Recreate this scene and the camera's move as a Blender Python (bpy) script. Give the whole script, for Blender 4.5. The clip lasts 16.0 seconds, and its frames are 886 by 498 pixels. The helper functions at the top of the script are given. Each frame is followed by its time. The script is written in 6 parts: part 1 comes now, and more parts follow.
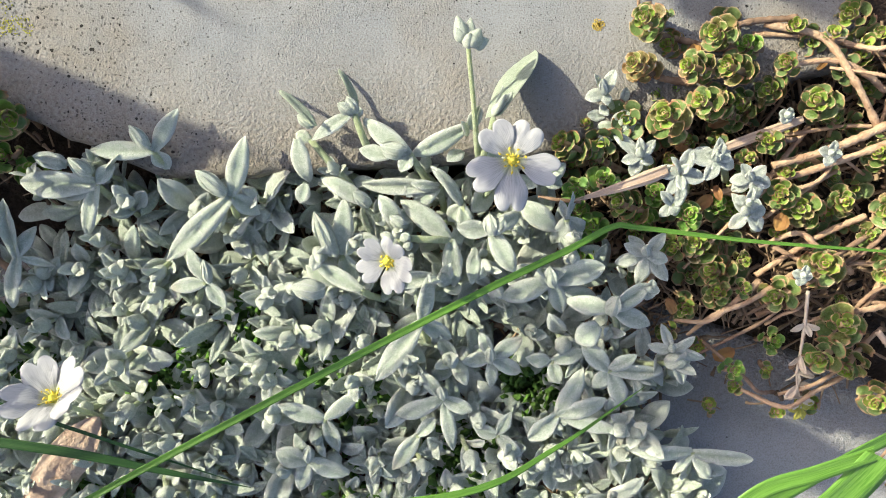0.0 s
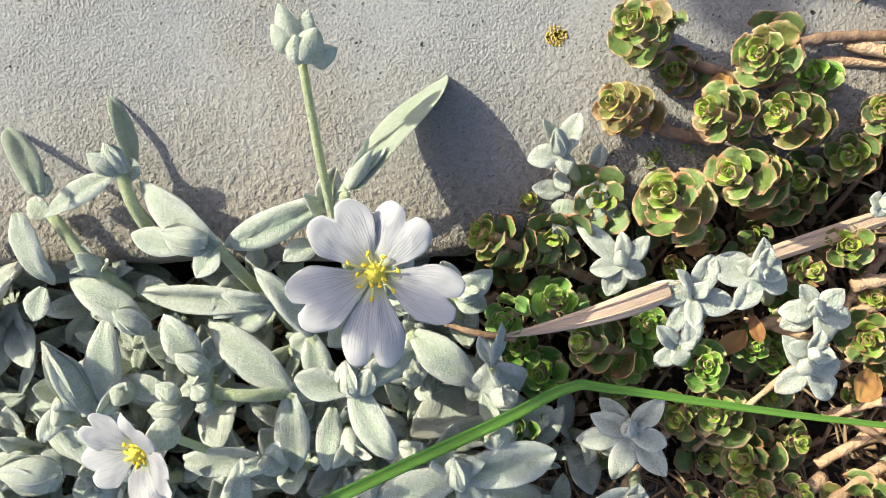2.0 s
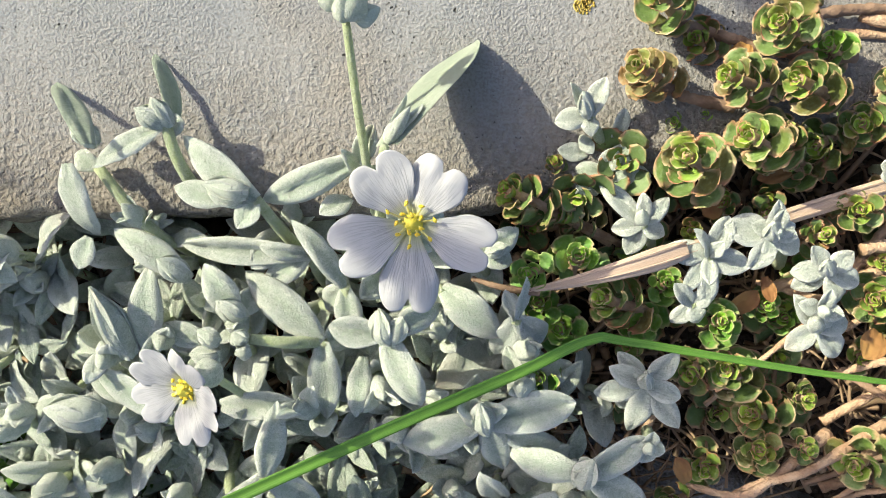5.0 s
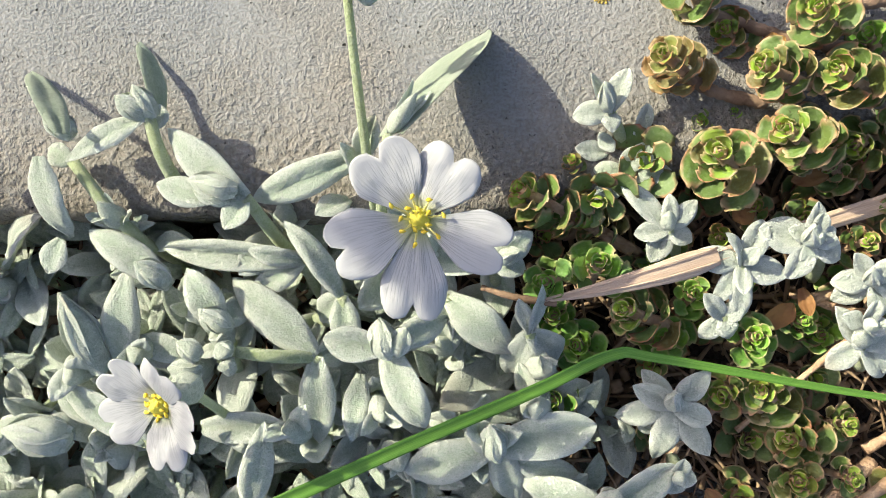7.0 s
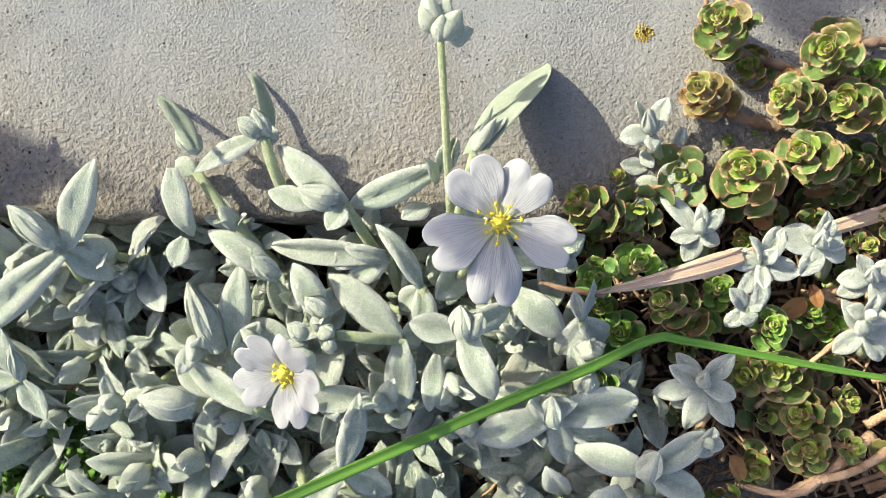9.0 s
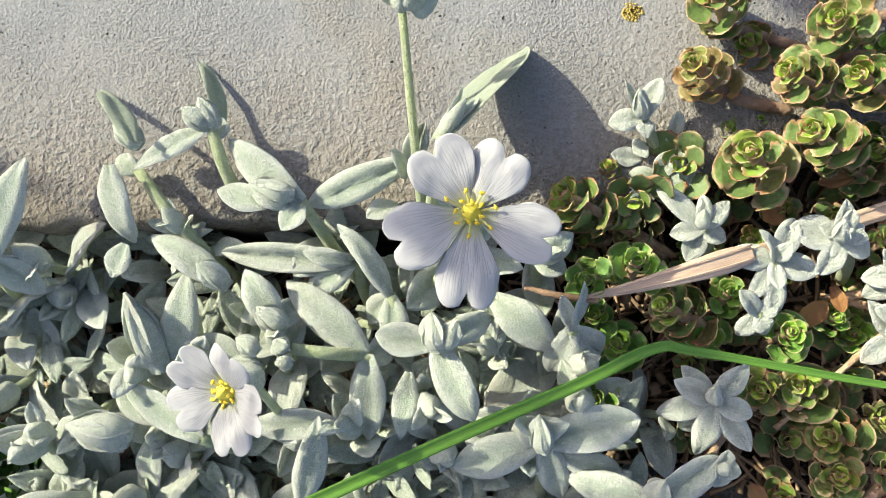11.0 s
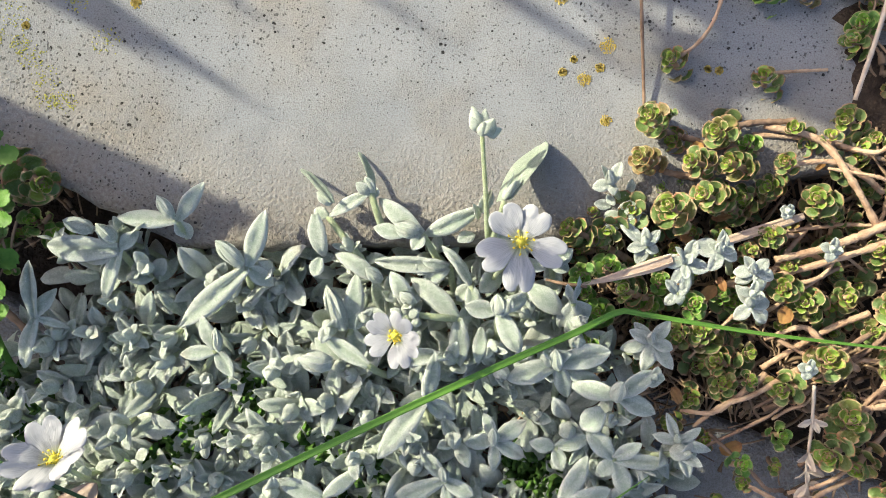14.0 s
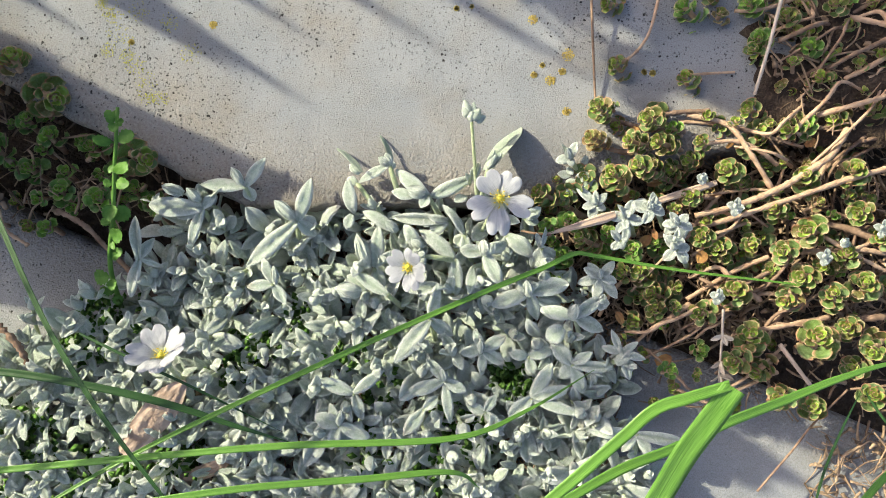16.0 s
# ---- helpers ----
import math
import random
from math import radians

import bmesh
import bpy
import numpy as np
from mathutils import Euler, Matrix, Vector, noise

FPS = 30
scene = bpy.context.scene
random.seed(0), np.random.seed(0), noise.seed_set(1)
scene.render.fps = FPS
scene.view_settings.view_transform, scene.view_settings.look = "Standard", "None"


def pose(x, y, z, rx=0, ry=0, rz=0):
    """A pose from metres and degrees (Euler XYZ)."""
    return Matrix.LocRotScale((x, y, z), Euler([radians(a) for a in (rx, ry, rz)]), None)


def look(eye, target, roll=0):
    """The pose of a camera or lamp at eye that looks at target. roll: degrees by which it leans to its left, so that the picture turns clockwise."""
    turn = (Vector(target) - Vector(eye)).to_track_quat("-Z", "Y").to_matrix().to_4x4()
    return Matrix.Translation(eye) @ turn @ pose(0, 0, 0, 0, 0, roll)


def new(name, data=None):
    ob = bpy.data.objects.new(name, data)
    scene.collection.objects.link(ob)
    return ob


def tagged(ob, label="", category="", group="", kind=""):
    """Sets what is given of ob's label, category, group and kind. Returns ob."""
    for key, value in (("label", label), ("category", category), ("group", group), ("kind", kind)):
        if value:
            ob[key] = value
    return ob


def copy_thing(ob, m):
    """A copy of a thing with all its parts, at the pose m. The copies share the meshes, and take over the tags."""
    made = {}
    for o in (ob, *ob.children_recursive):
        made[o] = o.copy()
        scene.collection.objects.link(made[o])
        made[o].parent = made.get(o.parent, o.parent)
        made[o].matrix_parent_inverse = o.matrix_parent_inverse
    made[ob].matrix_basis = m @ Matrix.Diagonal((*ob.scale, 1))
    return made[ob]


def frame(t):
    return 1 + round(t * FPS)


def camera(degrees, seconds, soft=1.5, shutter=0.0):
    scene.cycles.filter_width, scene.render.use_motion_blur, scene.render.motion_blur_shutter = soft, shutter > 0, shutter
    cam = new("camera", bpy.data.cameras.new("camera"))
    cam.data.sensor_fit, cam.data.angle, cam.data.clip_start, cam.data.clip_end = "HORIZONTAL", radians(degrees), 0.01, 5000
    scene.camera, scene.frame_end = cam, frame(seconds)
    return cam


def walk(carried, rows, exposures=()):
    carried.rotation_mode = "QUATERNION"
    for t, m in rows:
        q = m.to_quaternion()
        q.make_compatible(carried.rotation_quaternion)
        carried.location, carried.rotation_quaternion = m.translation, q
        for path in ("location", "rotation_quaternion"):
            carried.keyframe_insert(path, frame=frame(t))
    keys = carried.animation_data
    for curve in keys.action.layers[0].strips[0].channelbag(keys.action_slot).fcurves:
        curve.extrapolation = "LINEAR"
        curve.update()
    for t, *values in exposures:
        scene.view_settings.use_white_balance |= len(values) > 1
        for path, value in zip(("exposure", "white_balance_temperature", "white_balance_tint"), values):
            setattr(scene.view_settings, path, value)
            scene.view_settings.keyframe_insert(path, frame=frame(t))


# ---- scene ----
cam = camera(67.0, 16.0, 1.0)
PATH = [
    (0.0, -0.00067, 0.02467, 0.14798, -5.17, -0.74, -0.26),
    (0.5, 0.01205, 0.03371, 0.12601, -4.82, 0.51, 0.41),
    (1.0, 0.01829, 0.03536, 0.09813, -3.49, 0.61, 1.14),
    (1.5, 0.02263, 0.03751, 0.09126, -2.9, 0.48, 1.76),
    (2.0, 0.02197, 0.03589, 0.08559, -2.36, 0.34, 1.89),
    (2.5, 0.01817, 0.03554, 0.08468, -1.96, 0.36, 2.27),
    (3.0, 0.01568, 0.03403, 0.0846, -2.02, 0.42, 2.36),
    (3.5, 0.01707, 0.03391, 0.08517, -2.68, 0.64, 2.56),
    (4.0, 0.01734, 0.03153, 0.0882, -2.88, 0.61, 2.96),
    (4.2, 0.01734, 0.03191, 0.09357, -3.43, 0.57, 2.68),
    (6.3, 0.02072, 0.02953, 0.08186, -0.92, 0.11, 3.42),
    (6.5, 0.02059, 0.02758, 0.08191, -0.26, 0.12, 3.2),
    (7.0, 0.01726, 0.02773, 0.08215, -0.29, 0.02, 3.31),
    (7.5, 0.01641, 0.02758, 0.08289, -0.4, -0.0, 2.98),
    (8.0, 0.01567, 0.02769, 0.09127, -0.09, 0.02, 2.94),
    (8.5, 0.01345, 0.02672, 0.09574, 0.13, -0.02, 3.39),
    (9.0, 0.00811, 0.02603, 0.09651, 0.39, 0.01, 3.75),
    (9.2, 0.0079, 0.02723, 0.09653, 0.52, -0.05, 3.97),
    (11.3, 0.01319, 0.02096, 0.08523, 4.22, 0.75, 2.64),
    (11.5, 0.01107, 0.02101, 0.08541, 3.9, 0.79, 2.57),
    (12.0, 0.00669, 0.01987, 0.09357, 3.15, 0.5, 2.43),
    (12.5, 0.00374, 0.02053, 0.10304, 2.61, 0.32, 2.3),
    (13.0, 0.00131, 0.02056, 0.11135, 2.61, 0.16, 2.14),
    (13.5, -0.00311, 0.02112, 0.1271, 2.31, 0.09, 2.02),
    (14.0, -0.00057, 0.02175, 0.15154, 2.73, 0.12, 2.14),
    (14.5, -0.00017, 0.01617, 0.17544, 3.41, 0.45, 1.96),
    (15.0, -0.0004, 0.01159, 0.19387, 3.5, 0.45, 2.52),
    (15.5, 0.00181, 0.00653, 0.20003, 3.57, 0.68, 2.32),
    (16.0, 0.00312, 0.00481, 0.20028, 3.42, 1.01, 2.15),
]
walk(cam, [(t, pose(x, y, z, rx, ry, rz)) for t, x, y, z, rx, ry, rz in PATH])

# ---- sky, sun, exposure ----
SUN_ELEVATION, SUN_AZIMUTH = 30.5, 156.0        # degrees; azimuth counted from +x towards +y
world = bpy.data.worlds.new("sky")
scene.world = world
world.use_nodes = True
wn = world.node_tree
sky = wn.nodes.new("ShaderNodeTexSky")
sky.sky_type, sky.sun_disc = "NISHITA", False
sky.sun_elevation, sky.sun_rotation = radians(SUN_ELEVATION), radians(90 - SUN_AZIMUTH)
sky.dust_density, sky.air_density, sky.ozone_density = 3.5, 0.75, 0.3
wn.links.new(sky.outputs[0], wn.nodes["Background"].inputs[0])
wn.nodes["Background"].inputs[1].default_value = 0.15
sun = new("sun", bpy.data.lights.new("sun", "SUN"))
sun.data.energy, sun.data.angle, sun.data.color = 4.5, radians(0.6), (1.0, 0.955, 0.70)
sd = Vector((math.cos(radians(SUN_AZIMUTH)) * math.cos(radians(SUN_ELEVATION)),
             math.sin(radians(SUN_AZIMUTH)) * math.cos(radians(SUN_ELEVATION)), math.sin(radians(SUN_ELEVATION))))
sun.matrix_world = look(sd * 3, (0, 0, 0))
scene.view_settings.exposure = 0.89

# ---- materials ----
def material(name, rough=0.6, metal=0.0, sheen=0.0, spec=0.5):
    m = bpy.data.materials.new(name)
    m.use_nodes = True
    b = m.node_tree.nodes["Principled BSDF"]
    b.inputs["Roughness"].default_value, b.inputs["Metallic"].default_value = rough, metal
    b.inputs["Sheen Weight"].default_value, b.inputs["Specular IOR Level"].default_value = sheen, spec
    return m, m.node_tree, b


def node(tree, kind, **values):
    n = tree.nodes.new("ShaderNode" + kind)
    for k, v in values.items():
        k = k.replace("_", " ")
        if k in n.inputs:
            s = n.inputs[k]
            if isinstance(v, bpy.types.NodeSocket):
                tree.links.new(v, s)
            else:
                s.default_value = v
    return n


def noise_at(tree, where, scale, detail=3.0, rough=0.55):
    n = node(tree, "TexNoise", Vector=where, Scale=scale, Detail=detail, Roughness=rough)
    return n.outputs["Fac"]


def ramp(tree, fac, lo, hi, a=0.0, b=1.0):
    n = node(tree, "MapRange", Value=fac)
    n.inputs[1].default_value, n.inputs[2].default_value = lo, hi
    n.inputs[3].default_value, n.inputs[4].default_value = a, b
    return n.outputs[0]


def mixed(tree, fac, a, b, how="MIX"):
    n = tree.nodes.new("ShaderNodeMix")
    n.data_type, n.blend_type = "RGBA", how
    for i, v in ((0, fac), (6, a), (7, b)):
        if isinstance(v, bpy.types.NodeSocket):
            tree.links.new(v, n.inputs[i])
        else:
            n.inputs[i].default_value = v if i == 0 else (*v, 1)
    return n.outputs[2]


def calc(tree, how, a, b=0.0):
    n = tree.nodes.new("ShaderNodeMath")
    n.operation = how
    for i, v in ((0, a), (1, b)):
        if isinstance(v, bpy.types.NodeSocket):
            tree.links.new(v, n.inputs[i])
        else:
            n.inputs[i].default_value = v
    return n.outputs[0]


def bump(tree, b, height, strength, distance):
    n = node(tree, "Bump", Height=height, Strength=strength, Distance=distance)
    tree.links.new(n.outputs[0], b.inputs["Normal"])


def place(tree):
    return tree.nodes.new("ShaderNodeNewGeometry").outputs["Position"]


def chance(tree):
    return tree.nodes.new("ShaderNodeObjectInfo").outputs["Random"]


def island(tree):
    return tree.nodes.new("ShaderNodeNewGeometry").outputs["Random Per Island"]


def attr(tree, name):
    n = tree.nodes.new("ShaderNodeAttribute")
    n.attribute_name = name
    return n.outputs["Fac"]


def see_through(tree, b, colour, amount):
    """Thin leaf: part of the light passes through."""
    t = tree.nodes.new("ShaderNodeBsdfTranslucent")
    if isinstance(colour, bpy.types.NodeSocket):
        tree.links.new(colour, t.inputs[0])
    else:
        t.inputs[0].default_value = (*colour, 1)
    s = tree.nodes.new("ShaderNodeMixShader")
    s.inputs[0].default_value = amount
    tree.links.new(b.outputs[0], s.inputs[1])
    tree.links.new(t.outputs[0], s.inputs[2])
    tree.links.new(s.outputs[0], tree.nodes["Material Output"].inputs[0])


def concrete_material(name, tone, warm):
    m, t, b = material(name, 0.9, spec=0.25)
    p = place(t)
    big, mid, fine, grit = noise_at(t, p, 38, 4), noise_at(t, p, 170, 3), noise_at(t, p, 2700, 3), noise_at(t, p, 1100, 4)
    c = mixed(t, ramp(t, big, 0.35, 0.65), (tone * 0.89, tone * 0.93, tone * 1.01), (tone * 1.02, tone * 1.04, tone * 1.09))
    stain = calc(t, "MULTIPLY", ramp(t, noise_at(t, p, 30, 3), 0.46, 0.66), ramp(t, mid, 0.35, 0.65, 0.5, 1))
    c = mixed(t, calc(t, "MULTIPLY", stain, warm), c, (tone * 1.02, tone * 0.86, tone * 0.68))
    c = mixed(t, ramp(t, fine, 0.36, 0.56, 0.68, 0.0), c, (tone * 0.62, tone * 0.61, tone * 0.60))
    edge = attr(t, "rough_edge")
    c = mixed(t, calc(t, "MULTIPLY", edge, calc(t, "MULTIPLY", warm, ramp(t, mid, 0.3, 0.6, 0.5, 1.0))), c, (tone * 1.05, tone * 0.88, tone * 0.70))
    c = mixed(t, calc(t, "MULTIPLY", edge, ramp(t, grit, 0.35, 0.6, 0.75, 0.0)), c, (tone * 0.64, tone * 0.55, tone * 0.46))
    patch = ramp(t, noise_at(t, p, 60, 2), 0.40, 0.62, 0.45, 1.25)
    bent = node(t, "TexNoise", Vector=p, Scale=520.0, Detail=2.0).outputs["Color"]
    off = node(t, "VectorMath")
    off.operation = "MULTIPLY_ADD"
    t.links.new(bent, off.inputs[0])
    off.inputs[1].default_value = (0.0016, 0.0016, 0.0016)
    t.links.new(p, off.inputs[2])
    q = off.outputs[0]
    xyz = node(t, "SeparateXYZ", Vector=p)
    worn = calc(t, "MAXIMUM", ramp(t, xyz.outputs[1], 0.054, 0.076), ramp(t, xyz.outputs[0], -0.030, -0.068))
    worn = calc(t, "MULTIPLY", worn, ramp(t, noise_at(t, p, 26, 3), 0.38, 0.58, 0.35, 1.0))
    vor = node(t, "TexVoronoi", Vector=q, Scale=210.0, Randomness=1.0)
    keep = node(t, "SeparateColor", Color=vor.outputs["Color"]).outputs[0]
    radius = calc(t, "MULTIPLY", ramp(t, keep, 0.66, 1.0, 0.0, 0.12), ramp(t, worn, 0.0, 1.0, 0.45, 1.0))
    wob = ramp(t, noise_at(t, p, 900, 2), 0.3, 0.7, -0.05, 0.05)
    hole = ramp(t, calc(t, "SUBTRACT", calc(t, "ADD", vor.outputs["Distance"], wob), radius), -0.014, 0.006, 1.0, 0.0)
    small = node(t, "TexVoronoi", Vector=q, Scale=560.0, Randomness=1.0)
    keep2 = node(t, "SeparateColor", Color=small.outputs["Color"]).outputs[1]
    size2 = calc(t, "MULTIPLY", ramp(t, keep2, 0.42, 1.0, 0.0, 0.28), ramp(t, worn, 0.0, 1.0, 0.25, 1.0))
    hole2 = ramp(t, calc(t, "SUBTRACT", small.outputs["Distance"], size2), -0.03, 0.0, 1.0, 0.0)
    grain = node(t, "TexVoronoi", Vector=q, Scale=1250.0, Randomness=1.0)
    keep3 = node(t, "SeparateColor", Color=grain.outputs["Color"]).outputs[2]
    size3 = calc(t, "MULTIPLY", ramp(t, keep3, 0.20, 1.0, 0.0, 0.42), ramp(t, worn, 0.0, 1.0, 0.45, 1.0))
    hole3 = ramp(t, calc(t, "SUBTRACT", grain.outputs["Distance"], size3), -0.06, 0.0, 0.60, 0.0)
    holes = calc(t, "MAXIMUM", calc(t, "MAXIMUM", hole, hole2), hole3)
    c = mixed(t, calc(t, "MULTIPLY", holes, 0.95), c, (0.012, 0.011, 0.010))
    t.links.new(c, b.inputs["Base Color"])
    h = calc(t, "MULTIPLY", calc(t, "ADD", calc(t, "MULTIPLY", fine, 0.60), calc(t, "MULTIPLY", grit, 0.30)), patch)
    h = calc(t, "ADD", h, calc(t, "MULTIPLY", calc(t, "MULTIPLY", grit, edge), 1.8))
    h = calc(t, "SUBTRACT", h, calc(t, "MULTIPLY", holes, 1.8))
    bump(t, b, h, 0.95, 0.0007)
    return m


def silver_material(name, base, hair, grow):
    """Woolly leaf: a green skin under a wrinkled web of white hair, thickest on the margins."""
    m, t, b = material(name, 0.92, sheen=0.6, spec=0.10)
    b.inputs["Sheen Roughness"].default_value = 0.6
    p = place(t)
    fuzz, felt, cloud = noise_at(t, p, 3600, 3, 0.65), noise_at(t, p, 1500, 3), noise_at(t, p, 330, 2)
    ridge = calc(t, "ABSOLUTE", calc(t, "SUBTRACT", noise_at(t, p, 3200, 2, 0.6), 0.5))
    web = calc(t, "MAXIMUM", ramp(t, ridge, 0.0, 0.12, 0.8, 0.0), ramp(t, fuzz, 0.48, 0.68, 0.0, 1.0))
    side = calc(t, "ABSOLUTE", attr(t, "across"))
    wool = calc(t, "ADD", ramp(t, side, 0.15, 0.95, 0.62, 1.0), ramp(t, noise_at(t, p, 900, 3, 0.6), 0.38, 0.62, -0.28, 0.28))
    web = calc(t, "MULTIPLY", calc(t, "ADD", calc(t, "MULTIPLY", web, 0.80), 0.20), calc(t, "MULTIPLY", wool, ramp(t, cloud, 0.32, 0.62, 0.75, 1.15)))
    web = calc(t, "MINIMUM", calc(t, "MAXIMUM", web, 0.0), 1.0)
    skin = mixed(t, ramp(t, felt, 0.40, 0.60), tuple(0.84 * v for v in base), tuple(1.08 * v for v in base))
    skin = mixed(t, ramp(t, chance(t), 0.0, 1.0, 0.0, 0.7), skin, grow)
    skin = mixed(t, ramp(t, chance(t), 0.0, 0.35, 0.35, 0.0), skin, tuple(0.6 * v for v in base))
    c = mixed(t, web, skin, hair)
    c = mixed(t, calc(t, "MULTIPLY", attr(t, "rib"), 0.55), c, tuple(0.9 * v for v in base))
    c = mixed(t, calc(t, "MULTIPLY", attr(t, "rim"), 0.85), c, hair)
    old = calc(t, "MULTIPLY", ramp(t, chance(t), 0.90, 0.95), attr(t, "tip"))
    c = mixed(t, calc(t, "MULTIPLY", old, 0.5), c, (0.56, 0.42, 0.31))
    t.links.new(c, b.inputs["Base Color"])
    bump(t, b, calc(t, "ADD", web, calc(t, "MULTIPLY", fuzz, 0.8)), 0.9, 0.00028)
    see_through(t, b, mixed(t, 0.6, c, (0.82, 0.88, 0.66)), 0.27)
    return m


def succulent_material(name, young, mid, margin):
    """Fleshy leaf with a dull bloom, a narrow reddish worn margin and dark freckles."""
    m, t, b = material(name, 0.5, spec=0.35)
    p = place(t)
    rim, r = attr(t, "rim"), chance(t)
    c = mixed(t, ramp(t, noise_at(t, p, 420, 3), 0.35, 0.65), mid, tuple(0.68 * v for v in mid))
    c = mixed(t, ramp(t, r, 0.5, 1.0, 0.0, 0.35), c, (0.21, 0.29, 0.17))
    c = mixed(t, ramp(t, r, 0.0, 0.28, 0.55, 0.0), c, tuple(0.55 * v for v in margin))
    c = mixed(t, attr(t, "young"), c, young)
    c = mixed(t, ramp(t, noise_at(t, p, 1800, 3), 0.50, 0.72, 0.0, 0.38), c, (0.27, 0.35, 0.20))
    c = mixed(t, ramp(t, noise_at(t, p, 1100, 1), 0.70, 0.76, 0.0, 0.6), c, (0.08, 0.05, 0.03))
    wear = calc(t, "MULTIPLY", ramp(t, rim, 0.28, 0.70), ramp(t, noise_at(t, p, 520, 2), 0.34, 0.58, 0.25, 1.0))
    edge = mixed(t, ramp(t, noise_at(t, p, 240, 2), 0.40, 0.60), margin, (0.55, 0.42, 0.26))
    c = mixed(t, wear, c, edge)
    t.links.new(c, b.inputs["Base Color"])
    bump(t, b, noise_at(t, p, 2600, 3), 0.35, 0.0003)
    see_through(t, b, c, 0.24)
    return m


def plain_material(name, a, c2, rough=0.7, scale=300, spec=0.3, through_it=0.0, relief=0.4, size=0.0004, vary=0.0):
    m, t, b = material(name, rough, spec=spec)
    p = place(t)
    c = mixed(t, ramp(t, noise_at(t, p, scale, 4), 0.32, 0.68), a, c2)
    if vary:
        c = mixed(t, ramp(t, island(t), 0, 1, 0, vary), c, tuple(0.35 * v for v in a))
    t.links.new(c, b.inputs["Base Color"])
    bump(t, b, noise_at(t, p, scale * 5, 3), relief, size)
    if through_it:
        see_through(t, b, c, through_it)
    return m


def streak_material(name, a, c2, across, rough=0.6, through_it=0.0, dark=None, relief=0.35):
    """Lengthwise fibres, from the mesh's own 'across' values."""
    m, t, b = material(name, rough, spec=0.4)
    v = node(t, "CombineXYZ", X=calc(t, "MULTIPLY", attr(t, "across"), across * 2.2), Y=calc(t, "MULTIPLY", attr(t, "along"), 0.22))
    n = noise_at(t, v.outputs[0], 3.0, 3)
    c = mixed(t, ramp(t, n, 0.36, 0.64), a, c2)
    p = place(t)
    c = mixed(t, ramp(t, noise_at(t, p, 110, 2), 0.45, 0.75, 0.0, 0.4), c, dark or tuple(0.6 * q for q in a))
    t.links.new(c, b.inputs["Base Color"])
    bump(t, b, n, relief, 0.0002)
    if through_it:
        see_through(t, b, c, through_it)
    return m


def petal_material():
    m, t, b = material("white_petal", 0.55, sheen=0.1, spec=0.3)
    along, across = attr(t, "along"), attr(t, "across")
    v = node(t, "CombineXYZ", X=calc(t, "MULTIPLY", across, 8.5), Y=calc(t, "MULTIPLY", along, 0.9))
    n = noise_at(t, v.outputs[0], 2.2, 2)
    line = ramp(t, n, 0.50, 0.60)
    mask = ramp(t, along, 0.25, 0.95, 1.0, 0.0)
    lines = calc(t, "MULTIPLY", line, mask)
    c = mixed(t, calc(t, "MULTIPLY", lines, 0.62), (0.575, 0.575, 0.605), (0.24, 0.26, 0.27))
    c = mixed(t, ramp(t, along, 0.0, 0.28, 0.75, 0.0), c, (0.62, 0.66, 0.22))
    t.links.new(c, b.inputs["Base Color"])
    bump(t, b, calc(t, "SUBTRACT", 1.0, lines), 0.35, 0.0003)
    see_through(t, b, c, 0.36)
    return m


CONCRETE = concrete_material("concrete", 0.285, 0.58)
CONCRETE_LOW = concrete_material("lower_concrete", 0.31, 0.15)
SILVER = silver_material("silver_felt_leaf", (0.38, 0.48, 0.36), (0.90, 0.93, 0.88), (0.42, 0.54, 0.39))
PALE = silver_material("pale_felt_leaf", (0.42, 0.49, 0.41), (0.88, 0.91, 0.87), (0.48, 0.55, 0.47))
FELT_STEM = silver_material("felt_stem", (0.36, 0.46, 0.18), (0.70, 0.75, 0.54), (0.44, 0.53, 0.24))
OLD = silver_material("greener_felt_leaf", (0.21, 0.30, 0.185), (0.47, 0.55, 0.43), (0.25, 0.34, 0.215))
BUD = silver_material("felt_bud", (0.38, 0.45, 0.36), (0.84, 0.88, 0.82), (0.56, 0.62, 0.52))
STONECROP = succulent_material("stonecrop_leaf", (0.33, 0.50, 0.055), (0.15, 0.24, 0.055), (0.42, 0.19, 0.115))
STONECROP_DRY = succulent_material("browned_stonecrop_leaf", (0.28, 0.36, 0.07), (0.25, 0.19, 0.07), (0.48, 0.22, 0.10))
STONECROP_GREEN = succulent_material("fresh_stonecrop_leaf", (0.28, 0.54, 0.05), (0.15, 0.34, 0.05), (0.32, 0.40, 0.13))
PETAL = petal_material()
STAMEN = plain_material("yellow_stamen", (0.78, 0.72, 0.25), (0.86, 0.82, 0.42), 0.6, 900, through_it=0.4)
ANTHER = plain_material("yellow_anther", (0.74, 0.52, 0.03), (0.85, 0.68, 0.10), 0.8, 2500)
GREEN_EYE = plain_material("flower_eye", (0.62, 0.54, 0.05), (0.70, 0.62, 0.10), 0.5, 900)
GRASS = streak_material("grass_blade", (0.10, 0.25, 0.030), (0.20, 0.39, 0.075), 1.6, 0.34, 0.28, (0.12, 0.27, 0.04))
# Darker copy of the grass colour; the low blade's shade is put into it.
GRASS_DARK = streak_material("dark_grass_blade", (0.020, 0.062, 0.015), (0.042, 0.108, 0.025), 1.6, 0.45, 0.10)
STRAW = streak_material("dry_straw", (0.45, 0.32, 0.24), (0.60, 0.46, 0.36), 3.0, 0.75, 0.0, (0.52, 0.39, 0.29), 0.5)
